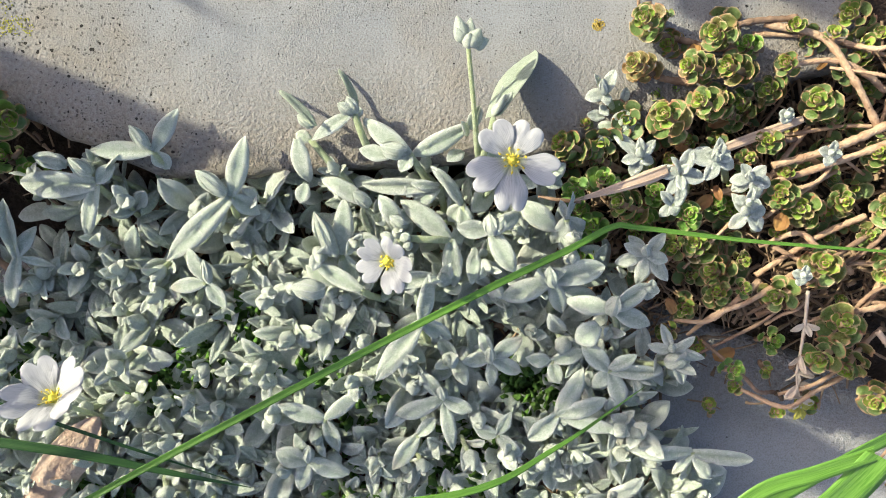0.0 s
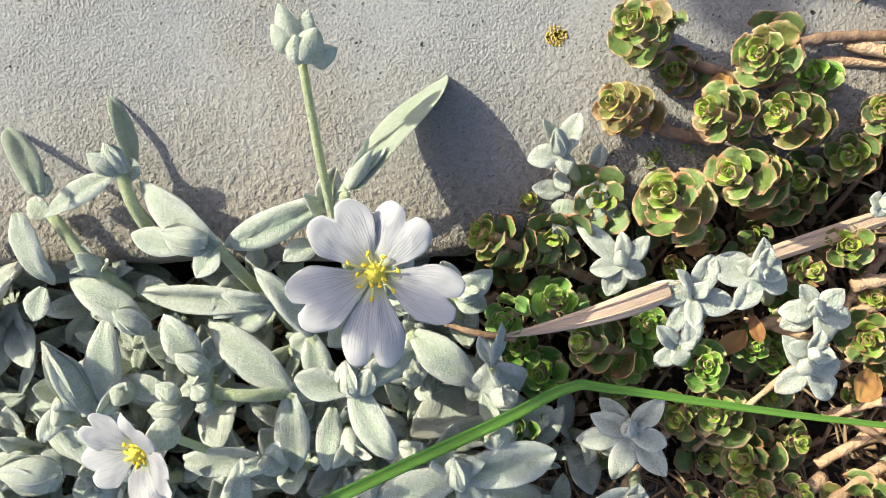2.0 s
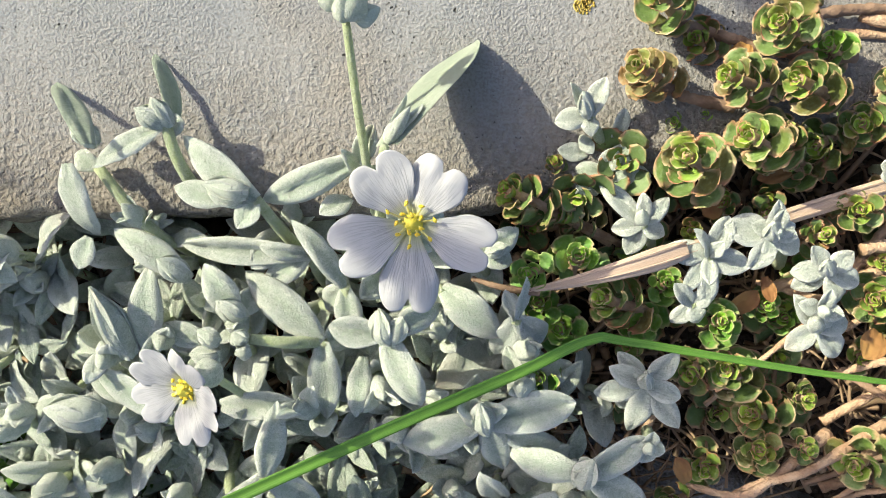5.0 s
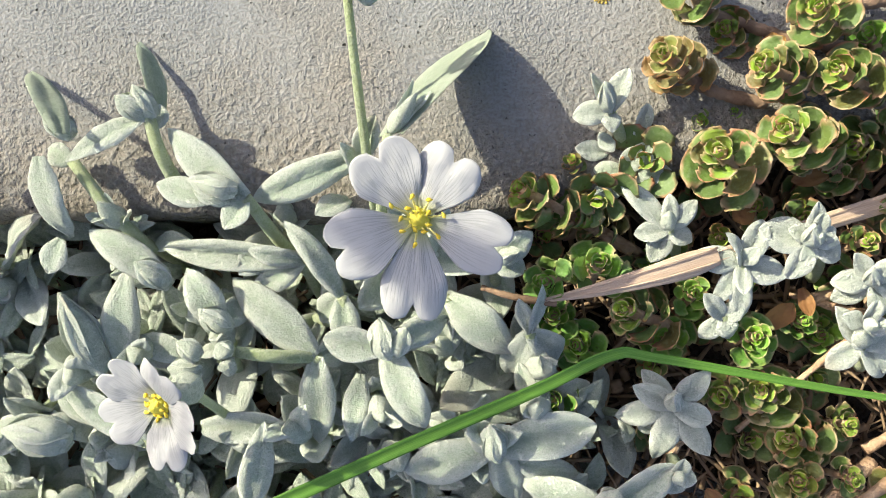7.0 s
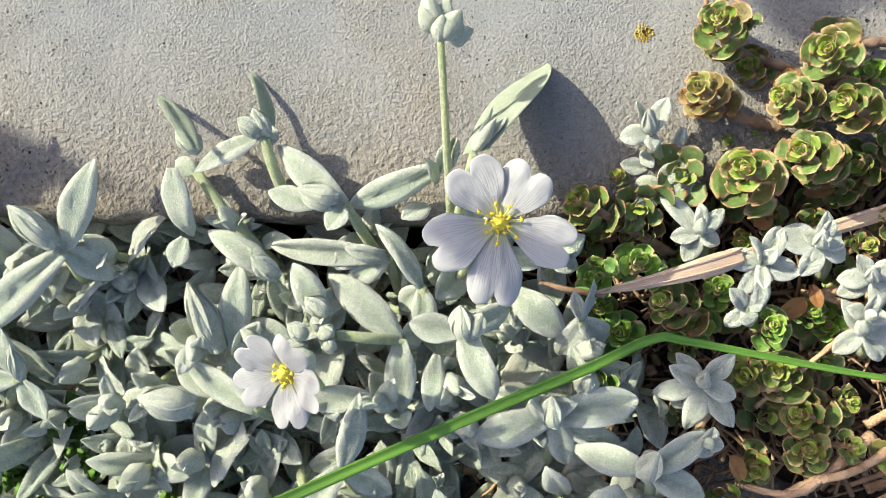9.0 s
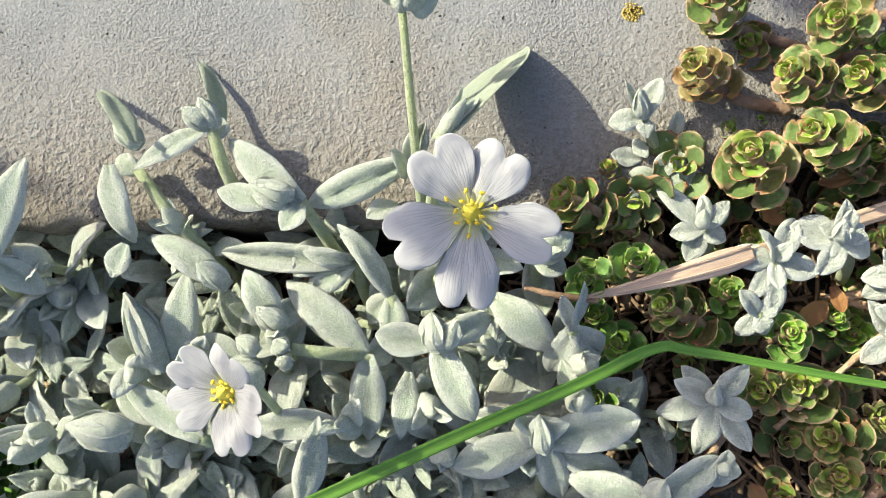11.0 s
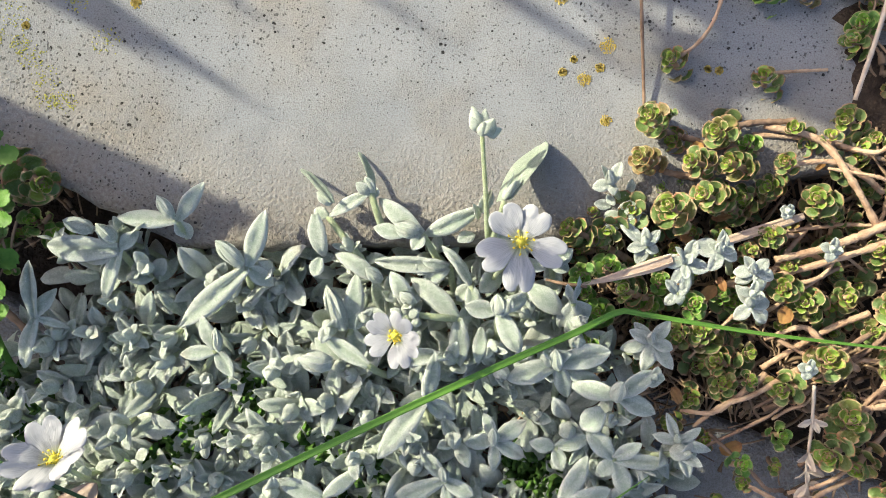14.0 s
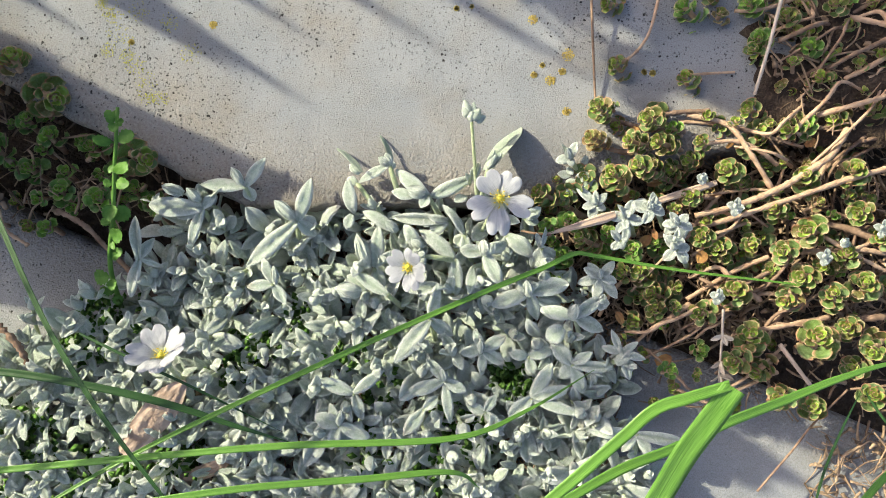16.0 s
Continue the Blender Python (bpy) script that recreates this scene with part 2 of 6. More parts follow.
RUNNER = plain_material("brown_runner_bark", (0.36, 0.22, 0.14), (0.54, 0.38, 0.26), 0.8, 420, relief=0.7, size=0.0006)
TWIG = plain_material("dark_twig_bark", (0.14, 0.085, 0.055), (0.30, 0.20, 0.14), 0.85, 350, relief=0.6)
PALE_TWIG = plain_material("bleached_twig", (0.48, 0.38, 0.30), (0.62, 0.54, 0.44), 0.85, 500, relief=0.5)
DRY_LEAF = plain_material("dry_brown_leaf", (0.46, 0.32, 0.24), (0.66, 0.52, 0.42), 0.75, 180, through_it=0.25, relief=0.7, size=0.0008)
RED_LEAF = plain_material("withered_leaf", (0.27, 0.12, 0.05), (0.42, 0.24, 0.08), 0.55, 200, through_it=0.25)
SOIL = plain_material("soil", (0.035, 0.024, 0.017), (0.085, 0.058, 0.04), 0.95, 240, relief=0.9, size=0.002)
LITTER = plain_material("litter", (0.30, 0.20, 0.13), (0.46, 0.33, 0.22), 0.85, 300, vary=0.85)
LICHEN = plain_material("yellow_lichen", (0.40, 0.28, 0.06), (0.56, 0.44, 0.13), 0.9, 1500)
LICHEN_GREEN = plain_material("green_lichen", (0.30, 0.28, 0.04), (0.42, 0.40, 0.10), 0.9, 1500)
WEED = plain_material("green_weed_leaf", (0.065, 0.17, 0.02), (0.13, 0.27, 0.045), 0.5, 300, through_it=0.2)
MOSS = plain_material("green_moss", (0.06, 0.16, 0.02), (0.14, 0.28, 0.05), 0.8, 500, through_it=0.15)

# ---- shapes ----
def build(name, verts, faces, mat, values=None, smooth=True):
    me = bpy.data.meshes.new(name)
    me.from_pydata([tuple(v) for v in verts], [], faces)
    for key, vals in (values or {}).items():
        me.attributes.new(key, "FLOAT", "POINT").data.foreach_set("value", np.asarray(vals, dtype=np.float32))
    me.polygons.foreach_set("use_smooth", [smooth] * len(me.polygons))
    me.materials.append(mat)
    me.update()
    return me


def part(name, me, parent, matrix=None, label=""):
    ob = new(name, me)
    ob.parent = parent
    if matrix is not None:
        ob.matrix_basis = matrix
    return tagged(ob, label)


def thing(name, label, category, at=(0, 0, 0), group="", kind=""):
    ob = new(name)
    ob.empty_display_size = 0.002
    ob.location = at
    return tagged(ob, label, category, group, kind)


def shell(outline, arch, fold, thick, ns=8, nt=4, ripple=0.0, cup=0.0, seed=0, lump=0.0, roll_in=0.0, groove=0.0, hook=0.0):
    """A closed unit leaf along +x from 0 to 1: outline(s, t) gives x, y; returns verts, faces, values."""
    rng = random.Random(seed)
    ph = rng.uniform(0, 6)
    ts = [math.sin((2 * j / nt - 1) * math.pi / 2) for j in range(nt + 1)]
    verts, faces, rim, along, across, rib, tip = [], [], [], [], [], [], []
    top, low = {}, {}
    for i in range(ns + 1):
        s = 0.35 * i / ns + 0.65 * math.sin(math.pi / 2 * i / ns)
        for j, q in enumerate(ts):
            x, y = outline(s, q)
            z = 4 * arch * s * (1 - s) + fold * abs(y) - roll_in * abs(q) ** 3 * abs(y) * 2 + cup * (s * s * 0.5 + 2.0 * y * y) + ripple * math.sin(9 * s + ph + 2 * q) * abs(q)
            w = thick * math.sqrt(max(0.0, 1 - q * q)) * math.sqrt(max(0.0, math.sin(math.pi * min(0.97, max(0.03, s)))))
            z += groove * (math.sin(math.pi * min(1.0, abs(q) * 1.15)) - 0.35) * (1 - 0.7 * s) - hook * max(0.0, s - 0.45) ** 2 * 3.3
            z += lump * noise.noise(Vector((x * 7 + seed * 3.1, y * 9, 0.3))) * (1 - abs(q) * 0.3)
            top[i, j] = len(verts)
            verts.append((x, y, z))
            e = max(abs(q) ** 3, max(0.0, (s - 0.84) / 0.16))
            for arr, v in ((rim, e), (along, s), (across, q), (rib, max(0.0, 1 - abs(q) * 5) * (1 - s)), (tip, max(0.0, (s - 0.6) / 0.4))):
                arr.append(v)
            if 0 < j < nt:
                low[i, j] = len(verts)
                verts.append((x, y, z - w))
                for arr, v in ((rim, e), (along, s), (across, q), (rib, 0.0), (tip, max(0.0, (s - 0.6) / 0.4))):
                    arr.append(v)
            else:
                low[i, j] = top[i, j]
    for i in range(ns):
        for j in range(nt):
            faces.append((top[i, j], top[i + 1, j], top[i + 1, j + 1], top[i, j + 1]))
            faces.append((low[i, j + 1], low[i + 1, j + 1], low[i + 1, j], low[i, j]))
    for i, flip in ((0, False), (ns, True)):
        for j in range(nt):
            f = [top[i, j], top[i, j + 1], low[i, j + 1], low[i, j]]
            f = list(dict.fromkeys(f))
            if len(f) > 2:
                faces.append(tuple(f[::-1] if flip else f))
    return verts, faces, dict(rim=rim, along=along, across=across, rib=rib, tip=tip)


def lance(s, q):
    """Felted lance-shaped leaf, half width 0.5 at its widest."""
    w = 0.5 * (0.36 + 0.64 * math.sin(0.5 * math.pi * min(1.0, s / 0.46)) ** 1.1) * max(0.0, 1 - max(0.0, (s - 0.46) / 0.543) ** 2.0) ** 0.82
    return s, q * max(w, 0.012)


def oblong(s, q):
    """Felted leaf with nearly parallel sides and a blunt round tip."""
    w = 0.5 * (0.46 + 0.54 * math.sin(0.5 * math.pi * min(1.0, s / 0.55))) * max(0.0, 1 - max(0.0, (s - 0.52) / 0.482) ** 2.2) ** 0.74
    return s, q * max(w, 0.02)


def spoon(s, q):
    """Stonecrop leaf: narrow foot, broad rounded and scalloped top."""
    c = 0.60
    w = 0.30 + 0.70 * math.sin(math.pi * 0.5 * s / c) ** 1.5 if s < c else math.sqrt(max(0.0, 1 - ((s - c) / (1.004 - c)) ** 2.3))
    scallop = 1 + 0.11 * math.sin(25 * s + 0.6) * min(1.0, max(0.0, (s - 0.35) * 3)) * abs(q) ** 3
    return s, q * 0.5 * w * scallop


def crenate(s, q):
    """Rounded weed leaf with toothed margins on a short stalk."""
    w = 0.07 if s < 0.18 else 0.07 + 0.43 * math.sqrt(max(0.0, math.sin(math.pi * min(1.0, (s - 0.18) / 0.82))))
    return s, q * max(0.015, w * (1 + 0.16 * math.sin(34 * s) * abs(q)))


def lobed(s, q):
    """Petal with two rounded lobes."""
    a = abs(q)
    w = 0.5 * (0.19 + 0.81 * math.sin(math.pi * 0.5 * min(1, s * 1.22)) ** 1.25)
    round_off = math.sqrt(max(0.0, 1 - ((a - 0.5) / 0.5) ** 2))
    reach = (0.87 + 0.13 * round_off if a < 0.5 else 0.66 + 0.34 * round_off) - 0.04 * math.exp(-(q / 0.12) ** 2)
    return s * (1 - (1 - reach) * s ** 1.5), q * w


def lance_mesh(i, a, f, r, outline, hook):
    v, fc, at = shell(outline, a, f, 0.055, 12, 10, r, 0, i, 0.07, 0.14, 0.035, hook)
    return build("lance_leaf", v, fc, SILVER, at)


LANCE = [lance_mesh(i, *k) for i, k in enumerate(((0.06, 0.34, 0.03, lance, 0.06), (0.12, 0.24, 0.04, oblong, 0.22), (-0.06, 0.48, 0.03, lance, 0.0),
                                                  (0.16, 0.14, 0.04, lance, 0.30), (0.05, 0.62, 0.03, oblong, 0.10)))]


def reskin(me, mat):
    me = me.copy()
    me.materials.clear()
    me.materials.append(mat)
    return me


LANCE_PALE = [reskin(me, PALE) for me in LANCE]
LANCE_OLD = reskin(LANCE[1], OLD)
PETALS = [build("petal", *shell(lobed, a, f, 0.012, 14, 16, 0.014, c, i, 0.03)[:2], PETAL, shell(lobed, a, f, 0.012, 14, 16, 0.014, c, i, 0.03)[2])
          for i, (a, f, c) in enumerate(((0.05, 0.05, -0.04), (0.07, 0.02, -0.10), (0.03, 0.08, 0.0)))]


def spoon_mesh(mat, arch, cup, young, seed):
    v, f, a = shell(spoon, arch, 0.10, 0.11, 13, 6, 0.085, cup, seed, 0.11)
    a["young"] = [young] * len(v)
    return build("spoon_leaf", v, f, mat, a)


SPOON = {key: [[spoon_mesh(mat, 0.04 + 0.03 * k, (0.62 - 0.20 * k) * (1.0 if y > 0.2 else 0.85), y, k) for k in range(3)] for y in (0.0, 0.45, 0.95)]
         for key, mat in (("red", STONECROP), ("dry", STONECROP_DRY), ("green", STONECROP_GREEN))}


def aim(base, tip, width, roll=0.0, up=(0, 0, 1), deep=None):
    """Places a unit leaf from base to tip, its face towards up and rolled by degrees."""
    base, tip = Vector(base), Vector(tip)
    d = tip - base
    n = d.length
    x = d / n
    u = Vector(up)
    z = u - x * u.dot(x)
    if z.length < 1e-4:
        z = Vector((1, 0, 0)) - x * x.x
    z.normalize()
    y = z.cross(x)
    m = Matrix((x * n, y * width, z * (deep or 0.5 * (width + 0.5 * n)))).transposed().to_4x4()
    turn = Matrix.Rotation(radians(roll), 4, x)
    return Matrix.Translation(base) @ turn @ m


def smooth_line(points, steps):
    """Catmull-Rom line through the points."""
    p = [Vector(q) for q in points]
    p = [p[0] * 2 - p[1]] + p + [p[-1] * 2 - p[-2]]
    out = []
    for i in range(1, len(p) - 2):
        for k in range(steps):
            t = k / steps
            out.append(0.5 * (2 * p[i] + (p[i + 1] - p[i - 1]) * t + (2 * p[i - 1] - 5 * p[i] + 4 * p[i + 1] - p[i + 2]) * t * t
                              + (3 * p[i] - p[i - 1] - 3 * p[i + 1] + p[i + 2]) * t ** 3))
    out.append(p[-2])
    return out


def tube(points, r0, r1, sides=7, steps=5, knots=0.0, seed=0):
    """A tapered round stem; knots swell it unevenly."""
    rng = random.Random(seed)
    line = smooth_line(points, steps)
    verts, faces = [], []
    ref = Vector((0.31, 0.17, 0.93))
    for i, c in enumerate(line):
        d = (line[min(i + 1, len(line) - 1)] - line[max(i - 1, 0)]).normalized()
        a = d.cross(ref).normalized()
        b = d.cross(a)
        r = (r0 + (r1 - r0) * i / (len(line) - 1)) * (1 + knots * rng.uniform(-1, 1))
        for k in range(sides):
            g = 2 * math.pi * k / sides
            verts.append(c + (a * math.cos(g) + b * math.sin(g)) * r)
    for i in range(len(line) - 1):
        for k in range(sides):
            q = (k + 1) % sides
            faces.append((i * sides + k, i * sides + q, (i + 1) * sides + q, (i + 1) * sides + k))
    faces.append(tuple(range(sides))[::-1])
    faces.append(tuple((len(line) - 1) * sides + k for k in range(sides)))
    return verts, faces


def stem_mesh(points, r0, r1, mat, sides=7, steps=5, knots=0.0, seed=0):
    return build("stem", *tube(points, r0, r1, sides, steps, knots, seed), mat,
                 None)


def ribbon(points, width, mat, fold=0.25, up=(0, 0, 1), taper=1.0, root=0.75, steps=8, ups=None, tip_from=0.55, grow=5.0):
    """A long blade with a keel and real thickness; widths taper to the tip."""
    line = smooth_line(points, steps)
    n = len(line) - 1
    cols = (-1.0, -0.5, 0.0, 0.5, 1.0)
    verts, faces, along, across = [], [], [], []
    for i, c in enumerate(line):
        s = i / n
        d = (line[min(i + 1, n)] - line[max(i - 1, 0)]).normalized()
        u = Vector(up) if ups is None else Vector(ups[0]).lerp(Vector(ups[1]), s)
        side = u.cross(d).normalized()
        nrm = d.cross(side)
        w = 0.5 * width * min(1.0, root + (1 - root) * s * grow) * (1 - taper * max(0, (s - tip_from) / (1 - tip_from)) ** 1.6) + 0.00006
        for q in cols:
            base = c + side * (q * w) + nrm * (fold * abs(q) * w)
            thick = 0.00016 * (1.15 - abs(q))
            verts += [base, base - nrm * thick]
            along += [s * 10, s * 10]
            across += [q, q]
    m = len(cols)
    for i in range(n):
        for j in range(m - 1):
            a, b = (i * m + j) * 2, ((i + 1) * m + j) * 2
            faces.append((a, b, b + 2, a + 2))
            faces.append((a + 3, b + 3, b + 1, a + 1))
        for j, flip in ((0, 0), (m - 1, 1)):
            a, b = (i * m + j) * 2, ((i + 1) * m + j) * 2
            faces.append((a, a + 1, b + 1, b) if not flip else (b, b + 1, a + 1, a))
    return build("blade", verts, faces, mat, dict(along=along, across=across))


def egg(name, mat, lobes, seed, sides=15, rows=8):
    """A felted bud along +x: overlapping sepals as ridges."""
    rng = random.Random(seed)
    verts, faces = [], []
    for i in range(rows + 1):
        s = i / rows
        r = 0.5 * math.sin(math.pi * (0.05 + 0.93 * s ** 0.8)) ** 0.75 * (1.08 - 0.3 * s)
        for k in range(sides):
            g = 2 * math.pi * k / sides
            q = r * (0.9 + 0.24 * abs(math.cos(0.5 * lobes * g + 1.6 * s)) + rng.uniform(-0.03, 0.03))
            verts.append((s, q * math.cos(g), q * math.sin(g)))
    for i in range(rows):
        for k in range(sides):
            q = (k + 1) % sides
            faces.append((i * sides + k, (i + 1) * sides + k, (i + 1) * sides + q, i * sides + q))
    faces.append(tuple(range(sides)))
    faces.append(tuple(rows * sides + k for k in range(sides))[::-1])
    return build(name, verts, faces, mat, dict(rib=[0.0] * len(verts), tip=[0.0] * len(verts)))


EGGS = [egg("bud", BUD, n, n) for n in (3, 4, 5)]
EGGS_PALE = [reskin(me, PALE) for me in EGGS]


# ---- setting ----
def slab(name, label, edge, back, x0, x1, top, depth, mat, soft, seed):
    """A cast slab with a worn front edge; edge(x) is the front line, back the far line (larger or smaller y)."""
    way = 1 if back > edge(0) else -1
    nx = 220
    rows = [(0.0, -depth), (0.0, -0.008), (-0.0003, -0.004), (0.0001, -0.0016), (0.0010, -0.0004), (0.0022, 0.0), (0.006, 0.0), (0.012, 0.0), (0.03, 0.0), (None, 0.0), (None, -depth)]
    verts, faces, rough = [], [], []
    for i in range(nx + 1):
        x = x0 + (x1 - x0) * i / nx
        for j, (dy, z) in enumerate(rows):
            y = edge(x) + way * dy if dy is not None else back
            k = noise.noise(Vector((x * 260, y * 260, seed))) * 0.0009 + noise.noise(Vector((x * 700, z * 700, seed + 5))) * 0.0004
            w = soft if j < 6 else 0.0
            verts.append((x, y + way * k * w * 1.2, top + z + (k * w * 0.4 if j in (2, 3, 4) else 0)))
            rough.append(1.0 if j < 6 else (0.85, 0.45, 0.0, 0.0, 0.0)[j - 6])
    m = len(rows)
    for i in range(nx):
        for j in range(m):
            q = (j + 1) % m
            f = (i * m + j, (i + 1) * m + j, (i + 1) * m + q, i * m + q)
            faces.append(f if way > 0 else f[::-1])
    faces.append(tuple(range(m)) if way < 0 else tuple(range(m))[::-1])
    faces.append(tuple(nx * m + j for j in range(m)) if way > 0 else tuple(nx * m + j for j in range(m))[::-1])
    ob = new(name, build(name, verts, faces, mat, dict(rough_edge=rough)))
    return tagged(ob, label, "concrete slab", kind="structure")


def upper_edge(x):
    return 0.029 + 0.0035 * math.sin(x * 31 + 0.6) * 0.5 + (max(0.0, x - 0.02) * 0.32) + max(0.0, -0.06 - x) * 0.42


def lower_edge(x):
    return -0.003 - max(0.0, x - 0.05) * 0.36 + max(0.0, -0.075 - x) * 0.42


def ground_sheet():
    n = 120
    xs = [math.copysign(abs(u) ** 4 * 40 + abs(u) * 0.28, u) for u in np.linspace(-1, 1, n)]
    verts, faces = [], []
    for y in xs:
        for x in xs:
            z = -0.029 + noise.noise(Vector((x * 45, y * 45, 0))) * 0.004 + noise.noise(Vector((x * 160, y * 160, 3))) * 0.0016
            verts.append((x, y, z))
    for j in range(n - 1):
        for i in range(n - 1):
            faces.append((j * n + i, j * n + i + 1, (j + 1) * n + i + 1, (j + 1) * n + i))
    ob = new("ground", build("ground", verts, faces, SOIL))
    return tagged(ob, "dark brown crumbly garden soil between concrete slabs", "ground", kind="structure")


ground_sheet()
slab("pavement_upper", "light grey cast concrete slab with pits and a worn edge", upper_edge, 0.55, -0.45, 0.45, 0.0, 0.045, CONCRETE, 1.0, 1)
slab("pavement_lower", "grey concrete slab lying lower beneath the plants", lower_edge, -0.5, -0.45, 0.45, -0.019, 0.03, CONCRETE_LOW, 1.0, 8)


def soil_heap(name, label, x0, x1, y0, y1, rise, seed):
    """Crumbly earth washed over a slab, thinning out to nothing at its ragged border."""
    n = 46
    verts, faces = [], []
    for j in range(n + 1):
        for i in range(n + 1):
            u, v = i / n, j / n
            x, y = x0 + (x1 - x0) * u, y0 + (y1 - y0) * v
            edge = min(u, v * 2, (1 - v) * 2, (1 - u) * 2) * 3.2 + noise.noise(Vector((x * 55, y * 55, seed))) * 0.55
            z = -0.0015 + rise * max(0.0, min(1.0, edge)) + noise.noise(Vector((x * 190, y * 190, seed))) * 0.0009 + noise.noise(Vector((x * 520, y * 520, seed))) * 0.0005
            verts.append((x, y, z))
    for j in range(n):
        for i in range(n):
            a = j * (n + 1) + i
            faces.append((a, a + 1, a + n + 2, a + n + 1))
    ob = new(name, build(name, verts, faces, SOIL))
    return tagged(ob, label, "soil", kind="stuff")


soil_heap("soil_heap", "dark crumbly soil washed over the slab among the stonecrop", 0.077, 0.22, 0.052, 0.17, 0.0040, 4)


# ---- plants ----
PLACED_SHOOTS = []


def felt_shoot(node_at, foot, leaves, buds=(), pale=False, label="", stem_r=0.00072, sepals=True):
    """One silver shoot: leaves are (tip, width, roll) from the node, or (base, tip, width, roll); buds are (base, tip, width)."""
    PLACED_SHOOTS.append(tuple(node_at)[:2])
    o = Vector(foot)
    th = thing("silver_shoot", label or "silvery felted shoot with narrow grey-green leaves in the mat", "plant", o, "shoots of the silver mat")
    node_v = Vector(node_at)
    mid = (o + node_v) * 0.5 + Vector((0, 0, 0.0015))
    part("stem", stem_mesh([o - o, mid - o, node_v - o], stem_r * 1.25, stem_r, FELT_STEM), th)
    for i, lf in enumerate(leaves):
        deep = None
        if len(lf) == 3:
            base, (tip, width, roll) = node_v, lf
        elif len(lf) == 4:
            base, tip, width, roll = lf
        else:
            base, tip, width, roll, deep = lf
        me = (LANCE_PALE if pale else LANCE)[(i * 2 + len(leaves)) % 5]
        part("leaf", LANCE_OLD if deep else me, th, aim(Vector(base) - o, Vector(tip) - o, width, roll, deep=deep))
    for i, (base, tip, width) in enumerate(buds):
        b, t = Vector(base) - o, Vector(tip) - o
        bud = part("bud", (EGGS_PALE if pale else EGGS)[i % 3], th, aim(b, t, width * 0.92, 20 * i, deep=width * 0.92))
        if width > 0.0021 and sepals:
            d = (t - b).normalized()
            u = d.orthogonal().normalized()
            inv = bud.matrix_basis.inverted()
            for k in range(4):
                side = Matrix.Rotation(radians(90 * k + 25 * i + 15), 3, d) @ u
                m = aim(b + side * width * 0.24, t + side * width * 0.05 - d * width * (0.02 if k % 2 else 0.25), width * 0.95, 0, side, width * 0.55)
                part("sepal", (LANCE_PALE if pale else LANCE)[k % 2], bud, inv @ m)
    return th


def whorl_shoot(seed, pale=False):
    """A shoot seen from above, built at the origin: pairs of leaves, smaller towards the tip."""
    rng = random.Random(seed)
    th = thing("silver_shoot", "small silvery felted shoot of the dense leafy mat", "plant", (0, 0, 0), "shoots of the silver mat")
    meshes = LANCE_PALE if pale else LANCE
    height = rng.uniform(0.011, 0.015)
    bend = Vector((rng.uniform(-1, 1), rng.uniform(-1, 1), 0)) * 0.0012
    part("stem", stem_mesh([(0, 0, -0.004), bend + Vector((0, 0, height * 0.5)), (0, 0, height)], 0.0007, 0.0005, FELT_STEM, 6, 3), th)
    turn = rng.uniform(0, 180)
    pairs = rng.choice((3, 3, 4))
    for k in range(pairs):
        f = k / (pairs - 1)
        z = height * (0.42 + 0.55 * f)
        ln = (0.0088 - 0.0046 * f) * rng.uniform(0.75, 1.2)
        wd = ln * rng.uniform(0.38, 0.56)
        rise = radians(18 + 52 * f + rng.uniform(-16, 14))
        for h in (0, 1):
            g = radians(turn + 180 * h + rng.uniform(-16, 16))
            tip = Vector((math.cos(g) * math.cos(rise), math.sin(g) * math.cos(rise), math.sin(rise))) * ln * rng.uniform(0.9, 1.1)
            part("leaf", meshes[rng.randrange(5)], th, aim((0, 0, z), Vector((0, 0, z)) + tip, wd, rng.uniform(-26, 26)))
        turn += 90 + rng.uniform(-14, 14)
    part("bud", (EGGS_PALE if pale else EGGS)[seed % 3], th, aim((0, 0, height * 0.88), (0.0005, 0.0003, height + 0.0032), 0.0030, 0, (1, 0, 0), 0.0028))
    return th


